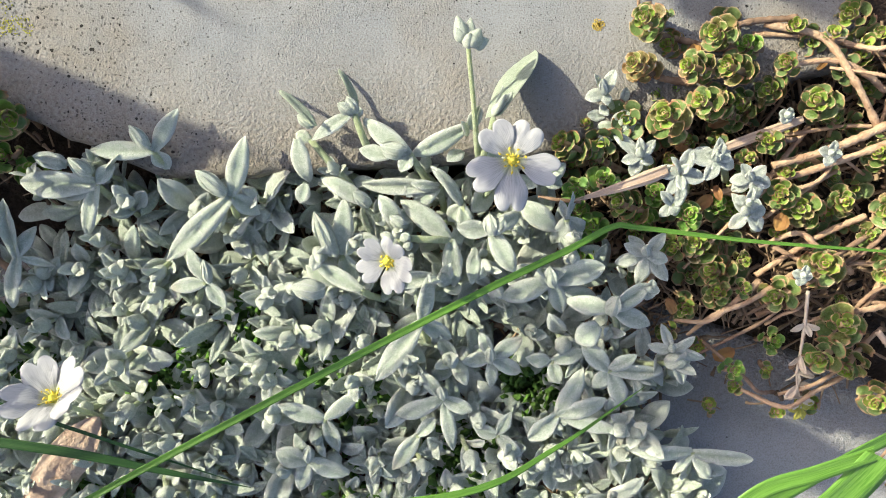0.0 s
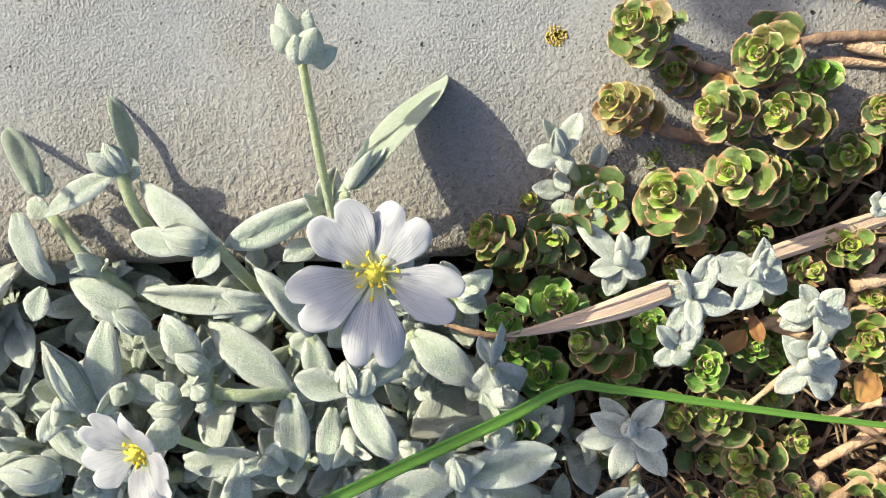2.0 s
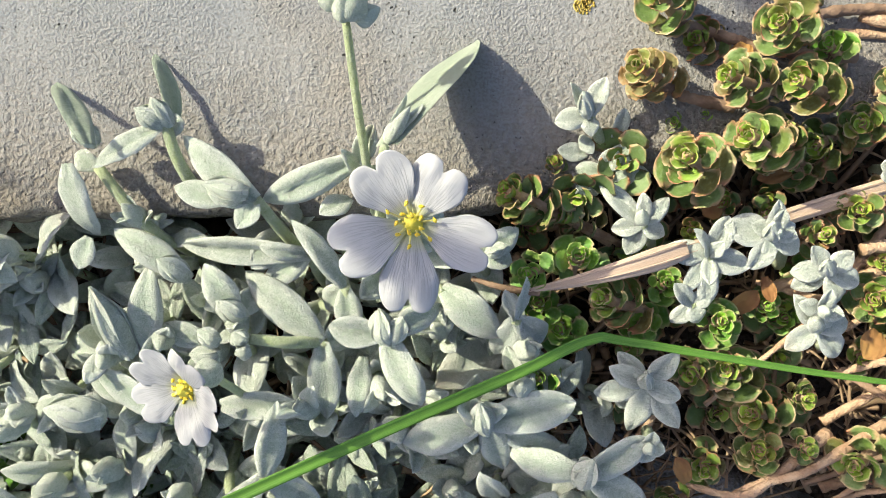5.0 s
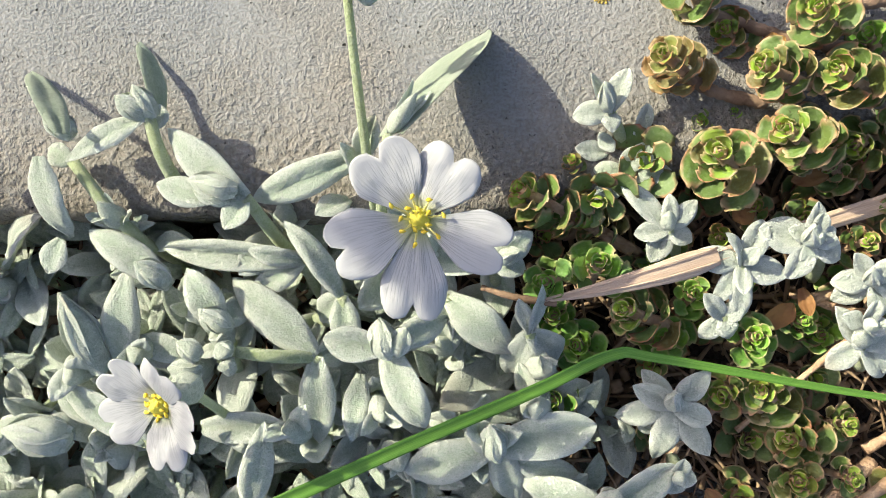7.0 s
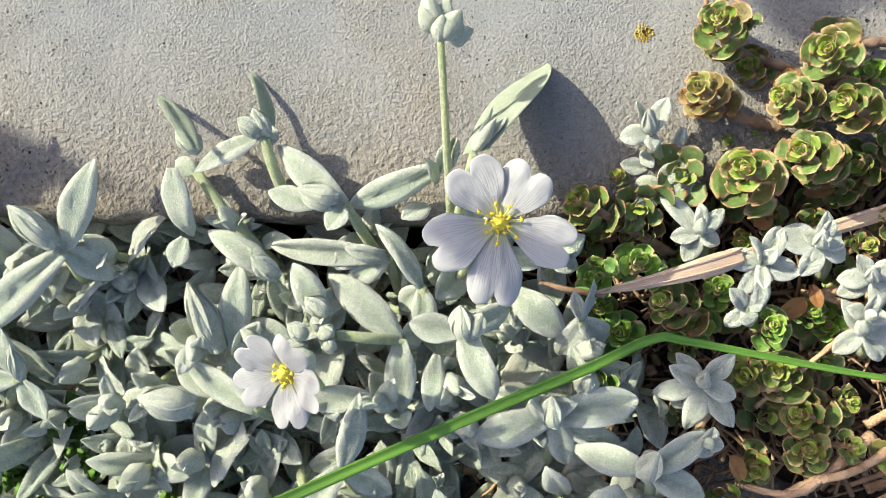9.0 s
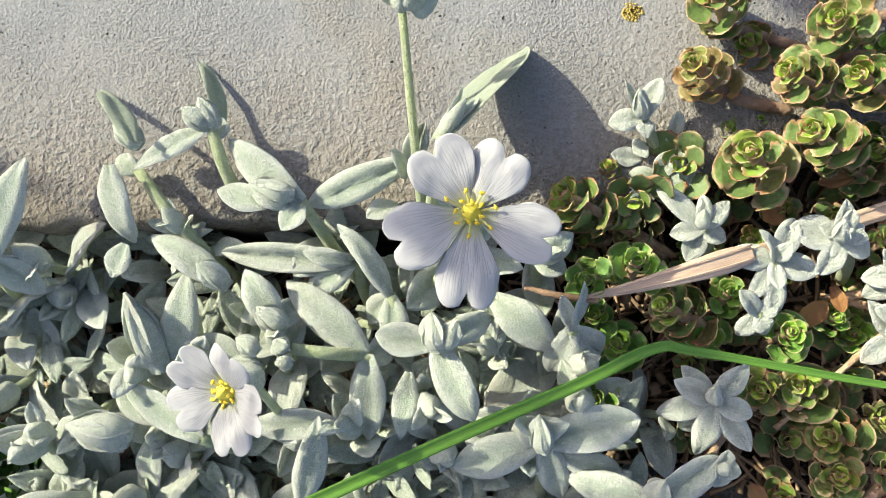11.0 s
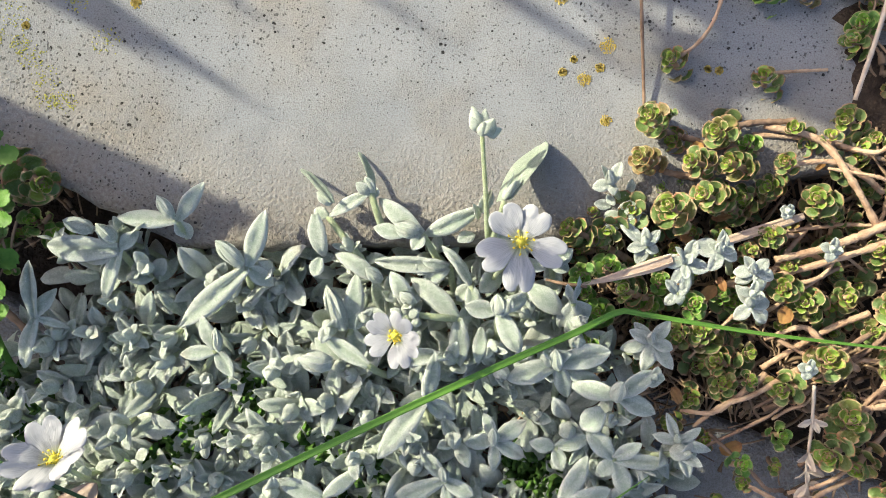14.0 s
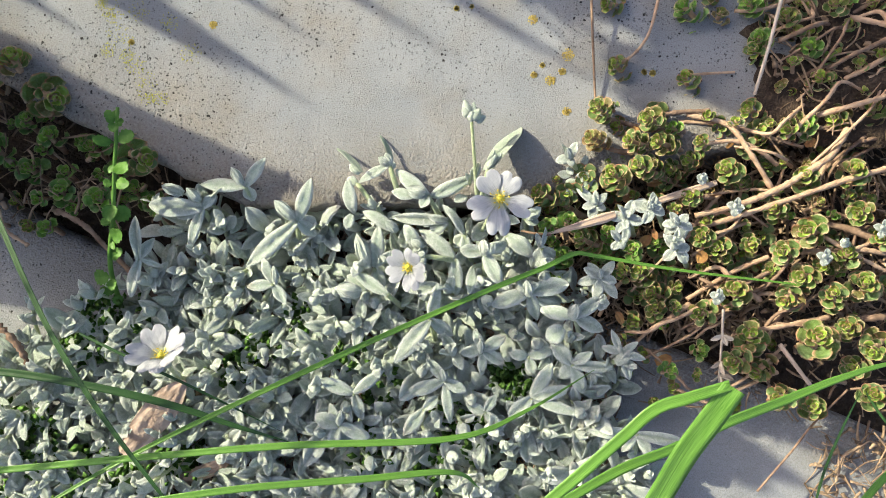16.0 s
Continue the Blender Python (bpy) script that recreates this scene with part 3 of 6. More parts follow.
def rosette(seed, tone, stack):
    """A stonecrop rosette at the origin, looking up +z; stack: how many older pairs show below the head."""
    rng = random.Random(seed)
    th = thing("stonecrop_rosette", {"red": "green stonecrop rosette with reddish brown leaf margins", "dry": "sun-browned stonecrop rosette with tan leaf edges",
                                     "green": "fresh green stonecrop rosette with rounded leaves"}[tone], "succulent", (0, 0, 0), "stonecrop rosettes")
    part("stem", stem_mesh([(0, 0, -0.010 - 0.0022 * max(0, stack)), (0.0004, 0, -0.005), (0, 0, 0.001)], 0.0008, 0.0007, RUNNER, 6, 3), th)
    turn = rng.uniform(0, 180)
    pairs = 8 + stack
    for k in range(pairs):
        f = min(1.0, k / 6.5)
        z = 0.0014 - 0.0030 * f ** 1.3 - max(0, k - 6) * 0.0012
        ln = (0.0010 + 0.0021 * f ** 0.85) * rng.uniform(0.82, 1.16)
        rise = radians(84 - 60 * f ** 0.9 + rng.uniform(-9, 9) + (3 if k > 6 else -4))
        ln *= 1.06 if k > 6 else 1.0
        y = 2 if k < 3 else (1 if k < 5 else 0)
        for h in (0, 1):
            g = radians(turn + 180 * h + rng.uniform(-12, 12))
            tip = Vector((math.cos(g) * math.cos(rise), math.sin(g) * math.cos(rise), math.sin(rise))) * ln
            base = Vector((math.cos(g), math.sin(g), 0)) * (0.0003 + 0.0010 * f) + Vector((0, 0, z - ln * 0.30))
            wd = ln * rng.uniform(0.94, 1.12) * (1.15 if k > 6 else 1.0)
            part("leaf", SPOON[tone][y][rng.randrange(3)], th, aim(base, base + tip, wd, rng.uniform(-14, 14), deep=ln * 0.9))
        turn += 64 + rng.uniform(-9, 9)
    return th


def posed(x, y, z, size=1.0, lean=0.0, towards=0.0, spin=0.0):
    """Stands a thing at a place: leaning by degrees towards a compass angle, spun about its own axis."""
    axis = Vector((-math.sin(radians(towards)), math.cos(radians(towards)), 0))
    return Matrix.Translation((x, y, z)) @ Matrix.Rotation(radians(lean), 4, axis) @ Matrix.Rotation(radians(spin), 4, "Z") @ Matrix.Scale(size, 4)


ROSETTES = {}


PLACED_CROP = []


def stonecrop(x, y, z, size, lean=15.0, towards=90.0, tone="red", stack=0, spin=None):
    """A rosette of the wanted kind; the first of a kind is built, the others are copies of it."""
    PLACED_CROP.append((x, y))
    rng = random.Random(int(x * 1e5) * 31 + int(y * 1e5))
    key = (tone, stack, rng.randrange(3))
    m = posed(x, y, z, size, lean, towards, rng.uniform(0, 360) if spin is None else spin)
    if key not in ROSETTES:
        ROSETTES[key] = rosette(len(ROSETTES) + 11, tone, stack)
        ROSETTES[key].matrix_basis = m
        return ROSETTES[key]
    src = ROSETTES[key]
    keep = src.matrix_basis.copy()
    src.matrix_basis = Matrix()
    got = copy_thing(src, m)
    src.matrix_basis = keep
    return got


SHOOTS = {}


def mat_shoot(x, y, z, size, lean, towards, spin, kind, pale=False):
    key = (kind, pale)
    m = posed(x, y, z, size, lean, towards, spin)
    if key not in SHOOTS:
        SHOOTS[key] = whorl_shoot(100 + kind, pale)
        SHOOTS[key].matrix_basis = m
        return SHOOTS[key]
    src = SHOOTS[key]
    keep = src.matrix_basis.copy()
    src.matrix_basis = Matrix()
    got = copy_thing(src, m)
    src.matrix_basis = keep
    return got


def white_flower(centre, normal, radius, spin, opening, foot, label, bunch=1.0, aspect=0.78, petals=()):
    """Five two-lobed petals on a calyx, fourteen stamens and a green eye; opening: degrees by which petals rise from flat."""
    c = Vector(centre)
    th = thing("white_flower", label, "flower", c, "white flowers")
    z = Vector(normal).normalized()
    x = Vector((1, 0, 0)) - z * z.x
    x.normalize()
    y = z.cross(x)
    rng = random.Random(int(radius * 1e6))

    def out(g, rise, r):
        return (x * math.cos(g) + y * math.sin(g)) * math.cos(rise) * r + z * math.sin(rise) * r
    f = Vector(foot) - c
    part("stem", stem_mesh([f, f * 0.5 - z * 0.002, -z * 0.0035], 0.0006, 0.0005, FELT_STEM), th)
    part("calyx", EGGS[2], th, aim(-z * 0.0052, -z * 0.0002, 0.0034, 0, x, 0.0034))
    for k in range(5):
        turn, long, wide, lift = petals[k] if petals else (spin + 72 * k + rng.uniform(-4, 4), rng.uniform(0.95, 1.04), rng.uniform(0.94, 1.06), rng.uniform(-5, 5))
        g, rise = radians(turn), radians(opening + lift)
        base = out(g, 0, 0.0007)
        tip = base + out(g, rise, radius * long)
        part("petal", PETALS[k % 3], th, aim(base, tip, radius * aspect * wide, rng.uniform(-7, 7), z, radius))
    part("eye", EGGS[1].copy(), th, aim(-z * 0.0006, z * 0.0014, 0.0022, 0, x, 0.0022), "yellow-green eye").data.materials[0] = GREEN_EYE
    for k in range(14):
        g = radians(spin + 360 / 14 * k + rng.uniform(-11, 11))
        rise = radians((34 if k % 2 else 60) * bunch ** 0.3 + rng.uniform(-12, 12))
        r = radius * (0.30 if k % 2 else 0.20) * rng.uniform(0.75, 1.15) / bunch ** 0.4
        base = out(g, 0, 0.0005)
        tip = base + out(g, rise, r)
        st = part("stamen", stem_mesh([base, (base + tip) * 0.5 + z * 0.0002, tip], 0.00015, 0.00010, STAMEN, 5, 3), th, None, "pale yellow stamen")
        along = (x * math.cos(k * 2.1) + y * math.sin(k * 2.1)) * 0.00036
        part("anther", egg("anther", ANTHER, 2, k, 6, 4), st, aim(tip - along, tip + along, 0.00042, 0, z, 0.00040), "yellow anther")
    return th


def grass(points, width, label, mat=None, fold=0.25, up=(0, 0, 1), taper=1.0, root=0.75, ups=None, name="grass_blade", more=(), tip_from=0.55):
    """A blade with its midrib; more: further stretches of a bent blade."""
    o = Vector(points[0])
    th = thing(name, label, "straw" if name == "dry_straw" else "grass", o, "grass blades")
    for pts, w, tp, rt in ((points, width, taper, root), *more):
        pts = [Vector(p) - o for p in pts]
        part("blade", ribbon(pts, w, mat or GRASS, fold, up, tp, rt, 8, ups, tip_from), th)
        u = Vector(up if ups is None else ups[0]).normalized()
        part("midrib", stem_mesh([p - u * w * 0.03 for p in pts], w * 0.055, w * 0.025, mat or GRASS, 5, 8), th)
    return th


def dry_straw(points, width, label, root=0.12):
    """A flattened, split stalk that widens along its length, with two frayed fibres."""
    o = Vector(points[0])
    th = thing("dry_straw", label, "straw", o, "trailing stems")
    pts = [Vector(p) - o for p in points]
    part("blade", ribbon(pts, width, STRAW, -0.07, (0, 0, 1), 0.35, root, 8, None, 0.85, 1.25), th)
    side = (pts[-1] - pts[0]).cross(Vector((0, 0, 1))).normalized()
    for k, f in ((1, 0.22), (-1, 0.34)):
        line = [p + side * k * width * f * (root + (1 - root) * min(1.0, i / (len(pts) - 1) * 1.25)) + Vector((0, 0, 0.0002)) for i, p in enumerate(pts)]
        part("fibre", stem_mesh(line, width * 0.02, width * 0.035, STRAW, 6, 6, 0.2, k + 2), th)
    return th


def runner(points, r0, r1, mat=None, label="", name="stonecrop_runner", category="stem", knots=0.10):
    o = Vector(points[0])
    ob = new(name, build(name, *tube([Vector(p) - o for p in points], r0, r1, 8, 14, knots * 1.8, int(o.x * 1e5)), mat or RUNNER))
    ob.location = o
    return tagged(ob, label or "woody brown bare stonecrop runner lying over the litter", category, "trailing stems")


def green_weed(points):
    """An upright green weed: one stem with small rounded toothed leaves in whorls."""
    o = Vector(points[0])
    th = thing("green_weed", "upright fresh green weed with small rounded lobed leaves", "plant", o)
    pts = [Vector(p) - o for p in points]
    part("stem", stem_mesh(pts, 0.0008, 0.0005, WEED, 7, 6), th)
    line = smooth_line(pts, 8)
    rng = random.Random(77)
    leaf = build("weed_leaf", *shell(crenate, 0.06, 0.25, 0.03, 16, 10, 0.05, 0.05, 2, 0.08)[:2], WEED)
    for i in range(3, len(line), 3):
        f = i / len(line)
        for h in range(2 if f < 0.85 else 8):
            g = rng.uniform(0, 6.283)
            ln = rng.uniform(0.0028, 0.0060) * (0.6 if f > 0.85 else 1)
            part("leaf", leaf, th, aim(line[i], line[i] + Vector((math.cos(g), math.sin(g), rng.uniform(-0.1, 0.7))) * ln, ln * rng.uniform(0.6, 0.9), rng.uniform(-25, 25)))
    return th


def curled_leaf(name, category, base, tip, width, label, mat, curl):
    v, f, a = shell(oblong, 0.08, curl, 0.02, 22, 14, 0.04, 0.12, 9, 0.07, 0.0, 0.05)
    ob = new(name, build(name, v, f, mat, a))
    ob.matrix_basis = aim(base, tip, width, 15)
    return tagged(ob, label, category)


def dry_leaf(base, tip, width, label):
    return curled_leaf("dry_leaf", "leaf", base, tip, width, label, DRY_LEAF, -0.22)


def red_leaf(base, tip, width, label):
    return curled_leaf("withered_leaf", "leaf", base, tip, width, label, RED_LEAF, 0.2)


CRUST = {True: ([], []), False: ([], [])}


def lichen(x, y, r, mat):
    """A crusty patch: small warts strewn over a spot of concrete, gathered into one crust a colour."""
    rng = random.Random(int(x * 1e5) + 7 * int(y * 1e5))
    verts, faces = CRUST[mat is LICHEN]
    for _ in range(120 if mat is LICHEN else 60):
        g, q = rng.uniform(0, 6.283), r * rng.random() ** 0.7 * (1.0 if mat is LICHEN else 2.4)
        cx, cy, s = x + q * math.cos(g), y + q * math.sin(g), (rng.uniform(0.00012, 0.00030) if mat is LICHEN else rng.uniform(0.0001, 0.00028))
        n = len(verts)
        for k in range(6):
            a = k * math.pi / 3 + rng.uniform(-0.3, 0.3)
            verts.append((cx + s * math.cos(a), cy + s * math.sin(a), -0.0002))
        for k in range(6):
            a = k * math.pi / 3 + rng.uniform(-0.3, 0.3)
            verts.append((cx + 0.6 * s * math.cos(a), cy + 0.6 * s * math.sin(a), 0.00016))
        faces.append(tuple(n + 6 + k for k in range(6)))
        faces += [(n + k, n + (k + 1) % 6, n + 6 + (k + 1) % 6, n + 6 + k) for k in range(6)]


def lichen_crusts():
    for yellow, name, mat, label in ((True, "yellow_lichen", LICHEN, "crusty yellow lichen spots on the concrete"),
                                     (False, "green_lichen", LICHEN_GREEN, "sparse green-yellow lichen specks on the concrete")):
        tagged(new(name, build(name, *CRUST[yellow], mat)), label, "lichen", kind="stuff")


def dry_flower_stalk(points, husks, florets, label):
    """A thin bleached stalk with papery husks in pairs and a few yellow-green florets at its end."""
    o = Vector(points[0])
    th = thing("dry_flower_stalk", label, "stalk", o, "trailing stems")
    pts = [Vector(p) - o for p in points]
    part("stem", stem_mesh(pts, 0.00042, 0.00028, PALE_TWIG, 6, 8, 0.15, 3), th)
    line = smooth_line(pts, 16)
    rng = random.Random(61)
    husk, floret = reskin(LANCE[4], PALE_TWIG), reskin(LANCE[1], LICHEN_GREEN)
    for f in husks:
        c = line[int(f * (len(line) - 1))]
        for g in (rng.uniform(-50, 10), 180 + rng.uniform(-10, 50), rng.uniform(200, 320)):
            d = Vector((math.cos(radians(g)), math.sin(radians(g)), rng.uniform(-0.2, 0.5))) * rng.uniform(0.0030, 0.0052)
            part("husk", husk, th, aim(c, c + d, d.length * 0.42, rng.uniform(-60, 60)), "papery pale husk")
    for k in range(florets):
        g = radians(360 * k / florets + rng.uniform(-20, 20))
        d = Vector((math.cos(g), math.sin(g), rng.uniform(-0.1, 0.5))) * rng.uniform(0.0026, 0.0040)
        part("floret", floret, th, aim(line[-1], line[-1] + d, d.length * 0.6, rng.uniform(-30, 30)), "yellow-green floret")
    return th


def litter(seed, count, x0, x1, y0, y1, z, spread=1.0):
    """Chips, bits of stalk and husks on the soil, in one mesh."""
    rng = random.Random(seed)
    verts, faces = [], []
    for _ in range(count):
        c = Vector((rng.uniform(x0, x1), rng.uniform(y0, y1), z + rng.uniform(-0.003, 0.004) * spread))
        g, e = rng.uniform(0, 6.283), rng.uniform(-0.35, 0.35) * spread
        ln, r = (rng.uniform(0.004, 0.012), rng.uniform(0.00015, 0.0005)) if rng.random() < 0.75 else (rng.uniform(0.0015, 0.003), rng.uniform(0.0005, 0.0010))
        d = Vector((math.cos(g) * math.cos(e), math.sin(g) * math.cos(e), math.sin(e))) * ln
        bend = Vector((rng.uniform(-1, 1), rng.uniform(-1, 1), rng.uniform(-0.3, 0.6))) * ln * 0.12
        v, f = tube([c - d * 0.5, c + bend, c + d * 0.5], r, r * rng.uniform(0.4, 1), 5, 3, 0.2, rng.random())
        n = len(verts)
        verts += v
        faces += [tuple(i + n for i in q) for q in f]
    ob = new("plant_litter", build("plant_litter", verts, faces, LITTER))
    return tagged(ob, "brown dry stalks, husks and crumbs covering the soil", "litter", kind="stuff")


litter(21, 3000, 0.025, 0.17, -0.006, 0.075, -0.013)
litter(25, 140, 0.045, 0.17, -0.030, -0.004, -0.0165, 0.5)
litter(22, 260, -0.17, -0.085, 0.022, 0.075, -0.010)
litter(24, 260, 0.092, 0.17, 0.052, 0.125, 0.0024, 0.35)
litter(26, 120, 0.118, 0.150, -0.062, -0.034, -0.0165, 0.7)
litter(23, 1800, -0.090, 0.055, -0.075, 0.026, -0.0145)


def moss(seed, spots):
    """Small bright green leaflets growing low between the shoots, in one mesh."""
    rng = random.Random(seed)
    verts, faces = [], []
    for x, y, r, n in spots:
        for _ in range(n // 2):
            g, q = rng.uniform(0, 6.283), r * rng.random() ** 0.5
            b = Vector((x + q * math.cos(g), y + q * math.sin(g), rng.uniform(-0.012, -0.003)))
            a = rng.uniform(0, 6.283)
            ln = rng.uniform(0.0018, 0.0038)
            d = Vector((math.cos(a), math.sin(a), rng.uniform(-0.1, 0.7))) * ln
            s = Vector((-math.sin(a), math.cos(a), rng.uniform(-0.3, 0.3))) * ln * 0.33
            up = Vector((0, 0, 0.0003))
            k = len(verts)
            verts += [b, b + d * 0.5 + s + up, b + d, b + d * 0.5 - s + up, b + d * 0.5 - up * 0.5]
            faces += [(k, k + 1, k + 4), (k + 1, k + 2, k + 4), (k + 2, k + 3, k + 4), (k + 3, k, k + 4), (k, k + 3, k + 2, k + 1)]
    ob = new("green_undergrowth", build("green_undergrowth", verts, faces, MOSS))
    return tagged(ob, "tiny bright green leaflets growing low in the gaps of the mat", "undergrowth", kind="stuff")


def tall_weed(x, y, height, lean, spread, seed):
    """An unseen leafy weed standing on the far side of the slab, added to block sun and sky."""
    rng = random.Random(seed)
    th = thing("tall_weed", "unseen leafy green weed on the slab's far side, added to block light", "plant", (x, y, 0), "tall weeds")
    top = Vector((lean[0], lean[1], height))
    pts = [Vector((0, 0, -0.004)), top * 0.5 + Vector((rng.uniform(-1, 1), rng.uniform(-1, 1), 0)) * 0.004, top]
    part("stem", stem_mesh(pts, 0.0016, 0.0007, WEED, 7, 8), th)
    line = smooth_line(pts, 10)
    leaf = LANCE_WEED
    for i in range(3, len(line)):
        for h in range(2):
            g = rng.uniform(0, 6.283)
            ln = spread * rng.uniform(0.6, 1.1)
            part("leaf", leaf, th, aim(line[i], line[i] + Vector((math.cos(g), math.sin(g), rng.uniform(0.0, 0.9))) * ln, ln * rng.uniform(0.28, 0.45), rng.uniform(-30, 30)))
    return th


LANCE_WEED = reskin(LANCE[1], WEED)


def broad_leaf_plant(tip_x, tip_y, height, width):
    """An unseen broad upright strap leaf, standing on the slab; added to cast a wide shadow."""
    x, y = shade(tip_x, tip_y, height)
    side = (math.cos(radians(SUN_AZIMUTH)), math.sin(radians(SUN_AZIMUTH)), 0.0)
    ax, ay = -side[1] * width * 0.5, side[0] * width * 0.5
    th = thing("broad_leaf_plant", "unseen broad green strap leaf on the slab, added to cast shade", "plant", (x, y, 0), "tall weeds")
    pts = [(ax, ay, -0.002), (ax, ay, height * 0.3), (ax, ay, height * 0.56), (ax * 0.72, ay * 0.72, height * 0.76), (0, 0, height)]
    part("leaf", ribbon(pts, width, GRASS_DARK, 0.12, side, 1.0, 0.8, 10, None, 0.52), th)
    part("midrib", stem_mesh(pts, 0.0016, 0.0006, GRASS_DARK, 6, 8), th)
    return th


def shade_leaf(x, y, z, lateral, along):
    """An unseen oval leaf on a tall stalk, added to cast shade; its shadow's middle falls on a place."""
    e, a = radians(SUN_ELEVATION), radians(SUN_AZIMUTH)
    to_sun = Vector((math.cos(a) * math.cos(e), math.sin(a) * math.cos(e), math.sin(e)))
    c = Vector((x, y, z)) + to_sun * 0.31
    rise = Vector((-math.cos(a) * math.sin(e), -math.sin(a) * math.sin(e), math.cos(e)))
    half = rise * along * math.sin(e) * 0.5
    foot = Vector((c.x - 0.02, c.y + (0.14 if y > 0.03 else -0.24), 0.0 if y > 0.03 else -0.02))
    th = thing("stalked_leaf_plant", "unseen green oval leaf on a tall thin stalk, added to cast shade", "plant", foot, "tall weeds")
    part("stalk", stem_mesh([Vector((0, 0, -0.002)), (c - half - foot) * 0.6 + Vector((-0.004, 0, 0)), c - half - foot], 0.0009, 0.0006, GRASS_DARK, 6, 8), th)
    part("leaf", LANCE_WEED, th, aim(c - half - foot, c + half - foot, lateral, 0, to_sun, 0.004))
    return th


def tall_blade(tip_x, tip_y, height, width):
    """An upright pointed blade on the far side of the slab."""
    x, y = shade(tip_x, tip_y, height)
    side = (math.cos(radians(SUN_AZIMUTH)), math.sin(radians(SUN_AZIMUTH)), 0.0)
    k = height / 0.17
    return grass([(x + 0.018 * k, y + 0.026 * k, -0.002), (x + 0.009 * k, y + 0.013 * k, height * 0.5), (x, y, height)], width, "upright green grass blade standing beyond the slab", GRASS, 0.2, side)


def shade(tip_x, tip_y, height):
    """Where a stem of that height stands so that its shadow's tip falls on a place of the slab."""
    reach = height / math.tan(radians(SUN_ELEVATION))
    return tip_x + reach * math.cos(radians(SUN_AZIMUTH)), tip_y + reach * math.sin(radians(SUN_AZIMUTH))

# ---- the silver mat: shoots along the slab's edge and round the flowers ----
felt_shoot((0.00606, 0.05261, 0.0145), (0.00884, 0.0311, 0.001),
           [],
           [((0.0054, 0.0529, 0.0145), (0.0038, 0.0578, 0.0155), 0.0032), ((0.0066, 0.0523, 0.0150), (0.0083, 0.0547, 0.0180), 0.0034), ((0.0072, 0.0522, 0.0145), (0.0100, 0.0534, 0.0155), 0.0027), ((0.0050, 0.0530, 0.0150), (0.0034, 0.0554, 0.0165), 0.0024), ((0.0062, 0.0527, 0.0140), (0.0066, 0.0578, 0.0140), 0.0029), ((0.0060, 0.0520, 0.0150), (0.0062, 0.0540, 0.0180), 0.0025)], label="tall silvery flower stalk with a closed felted bud cluster", stem_r=0.00048, sepals=False)
felt_shoot((0.00825, 0.03702, 0.003), (0.00935, 0.02955, -0.002),
           [((0.00684, 0.03726, 0.004), (0.00885, 0.04156, 0.008), 0.003, 10), ((0.00669, 0.03785, 0.003), (-0.00533, 0.03158, 0.004), 0.0044, -15), ((0.00664, 0.03594, 0.002), (0.00552, 0.03837, 0.007), 0.002, 30), ((0.00557, 0.03273, 0.001), (0.00214, 0.03054, 0.004), 0.0034, 20)],
           [])
felt_shoot((0.01108, 0.03838, 0.0145), (0.00953, 0.02965, 0.0),
           [((0.01102, 0.03887, 0.0125), (0.02090, 0.05472, 0.0003), 0.0084, -55, 0.0026), ((0.01080, 0.03900, 0.0130), (0.01330, 0.04500, 0.0120), 0.0022, 70), ((0.01114, 0.03877, 0.013), (0.01500, 0.04390, 0.0115), 0.0020, -50)],
           [((0.01108, 0.03900, 0.0132), (0.01360, 0.04330, 0.0130), 0.0021)], label="silvery shoot with one long leaf resting its tip on the concrete", stem_r=0.0006)
felt_shoot((-0.01756, 0.04072, 0.005), (-0.01455, 0.03219, 0.0012),
           [((-0.01690, 0.04123, 0.003), (-0.02060, 0.05060, 0.0008), 0.0032, 60, 0.003), ((-0.02642, 0.03489, 0.006), 0.0034, 20), ((-0.01727, 0.03927, 0.004), (-0.01708, 0.04246, 0.003), 0.003, 0)],
           [((-0.01756, 0.04072, 0.005), (-0.02058, 0.04235, 0.007), 0.0029), ((-0.01688, 0.04055, 0.005), (-0.01863, 0.04374, 0.007), 0.0024)], label="silvery shoot with a felted bud leaning over the concrete edge")
felt_shoot((-0.02702, 0.03511, 0.003), (-0.01843, 0.02472, -0.0005),
           [((-0.02500, 0.03750, 0.0090), (-0.03380, 0.04650, 0.0008), 0.0036, 58, 0.003), ((-0.03034, 0.0365, 0.003), 0.003, 0), ((-0.02946, 0.03523, 0.006), (-0.02808, 0.02556, 0.002), 0.0046, 15), ((-0.02844, 0.0259, 0.002), (-0.02993, 0.02156, 0.002), 0.0034, 0)],
           [((-0.026, 0.03779, 0.005), (-0.02921, 0.04011, 0.006), 0.0026), ((-0.02635, 0.03777, 0.005), (-0.0272, 0.04046, 0.006), 0.0022)])
felt_shoot((-0.00575, 0.03191, 0.005), (-6e-05, 0.02313, -0.006),
           [((-0.01603, 0.03937, 0.005), 0.0044, -10), ((-0.01016, 0.03136, 0.004), (-0.0167, 0.03313, 0.004), 0.0036, 10), ((-0.00777, 0.02814, 0.006), 0.0034, 10)],
           [((-0.00649, 0.03256, 0.006), (-0.01205, 0.03352, 0.0065), 0.003), ((-0.00744, 0.0315, 0.005), (-0.01153, 0.03234, 0.006), 0.0024)])
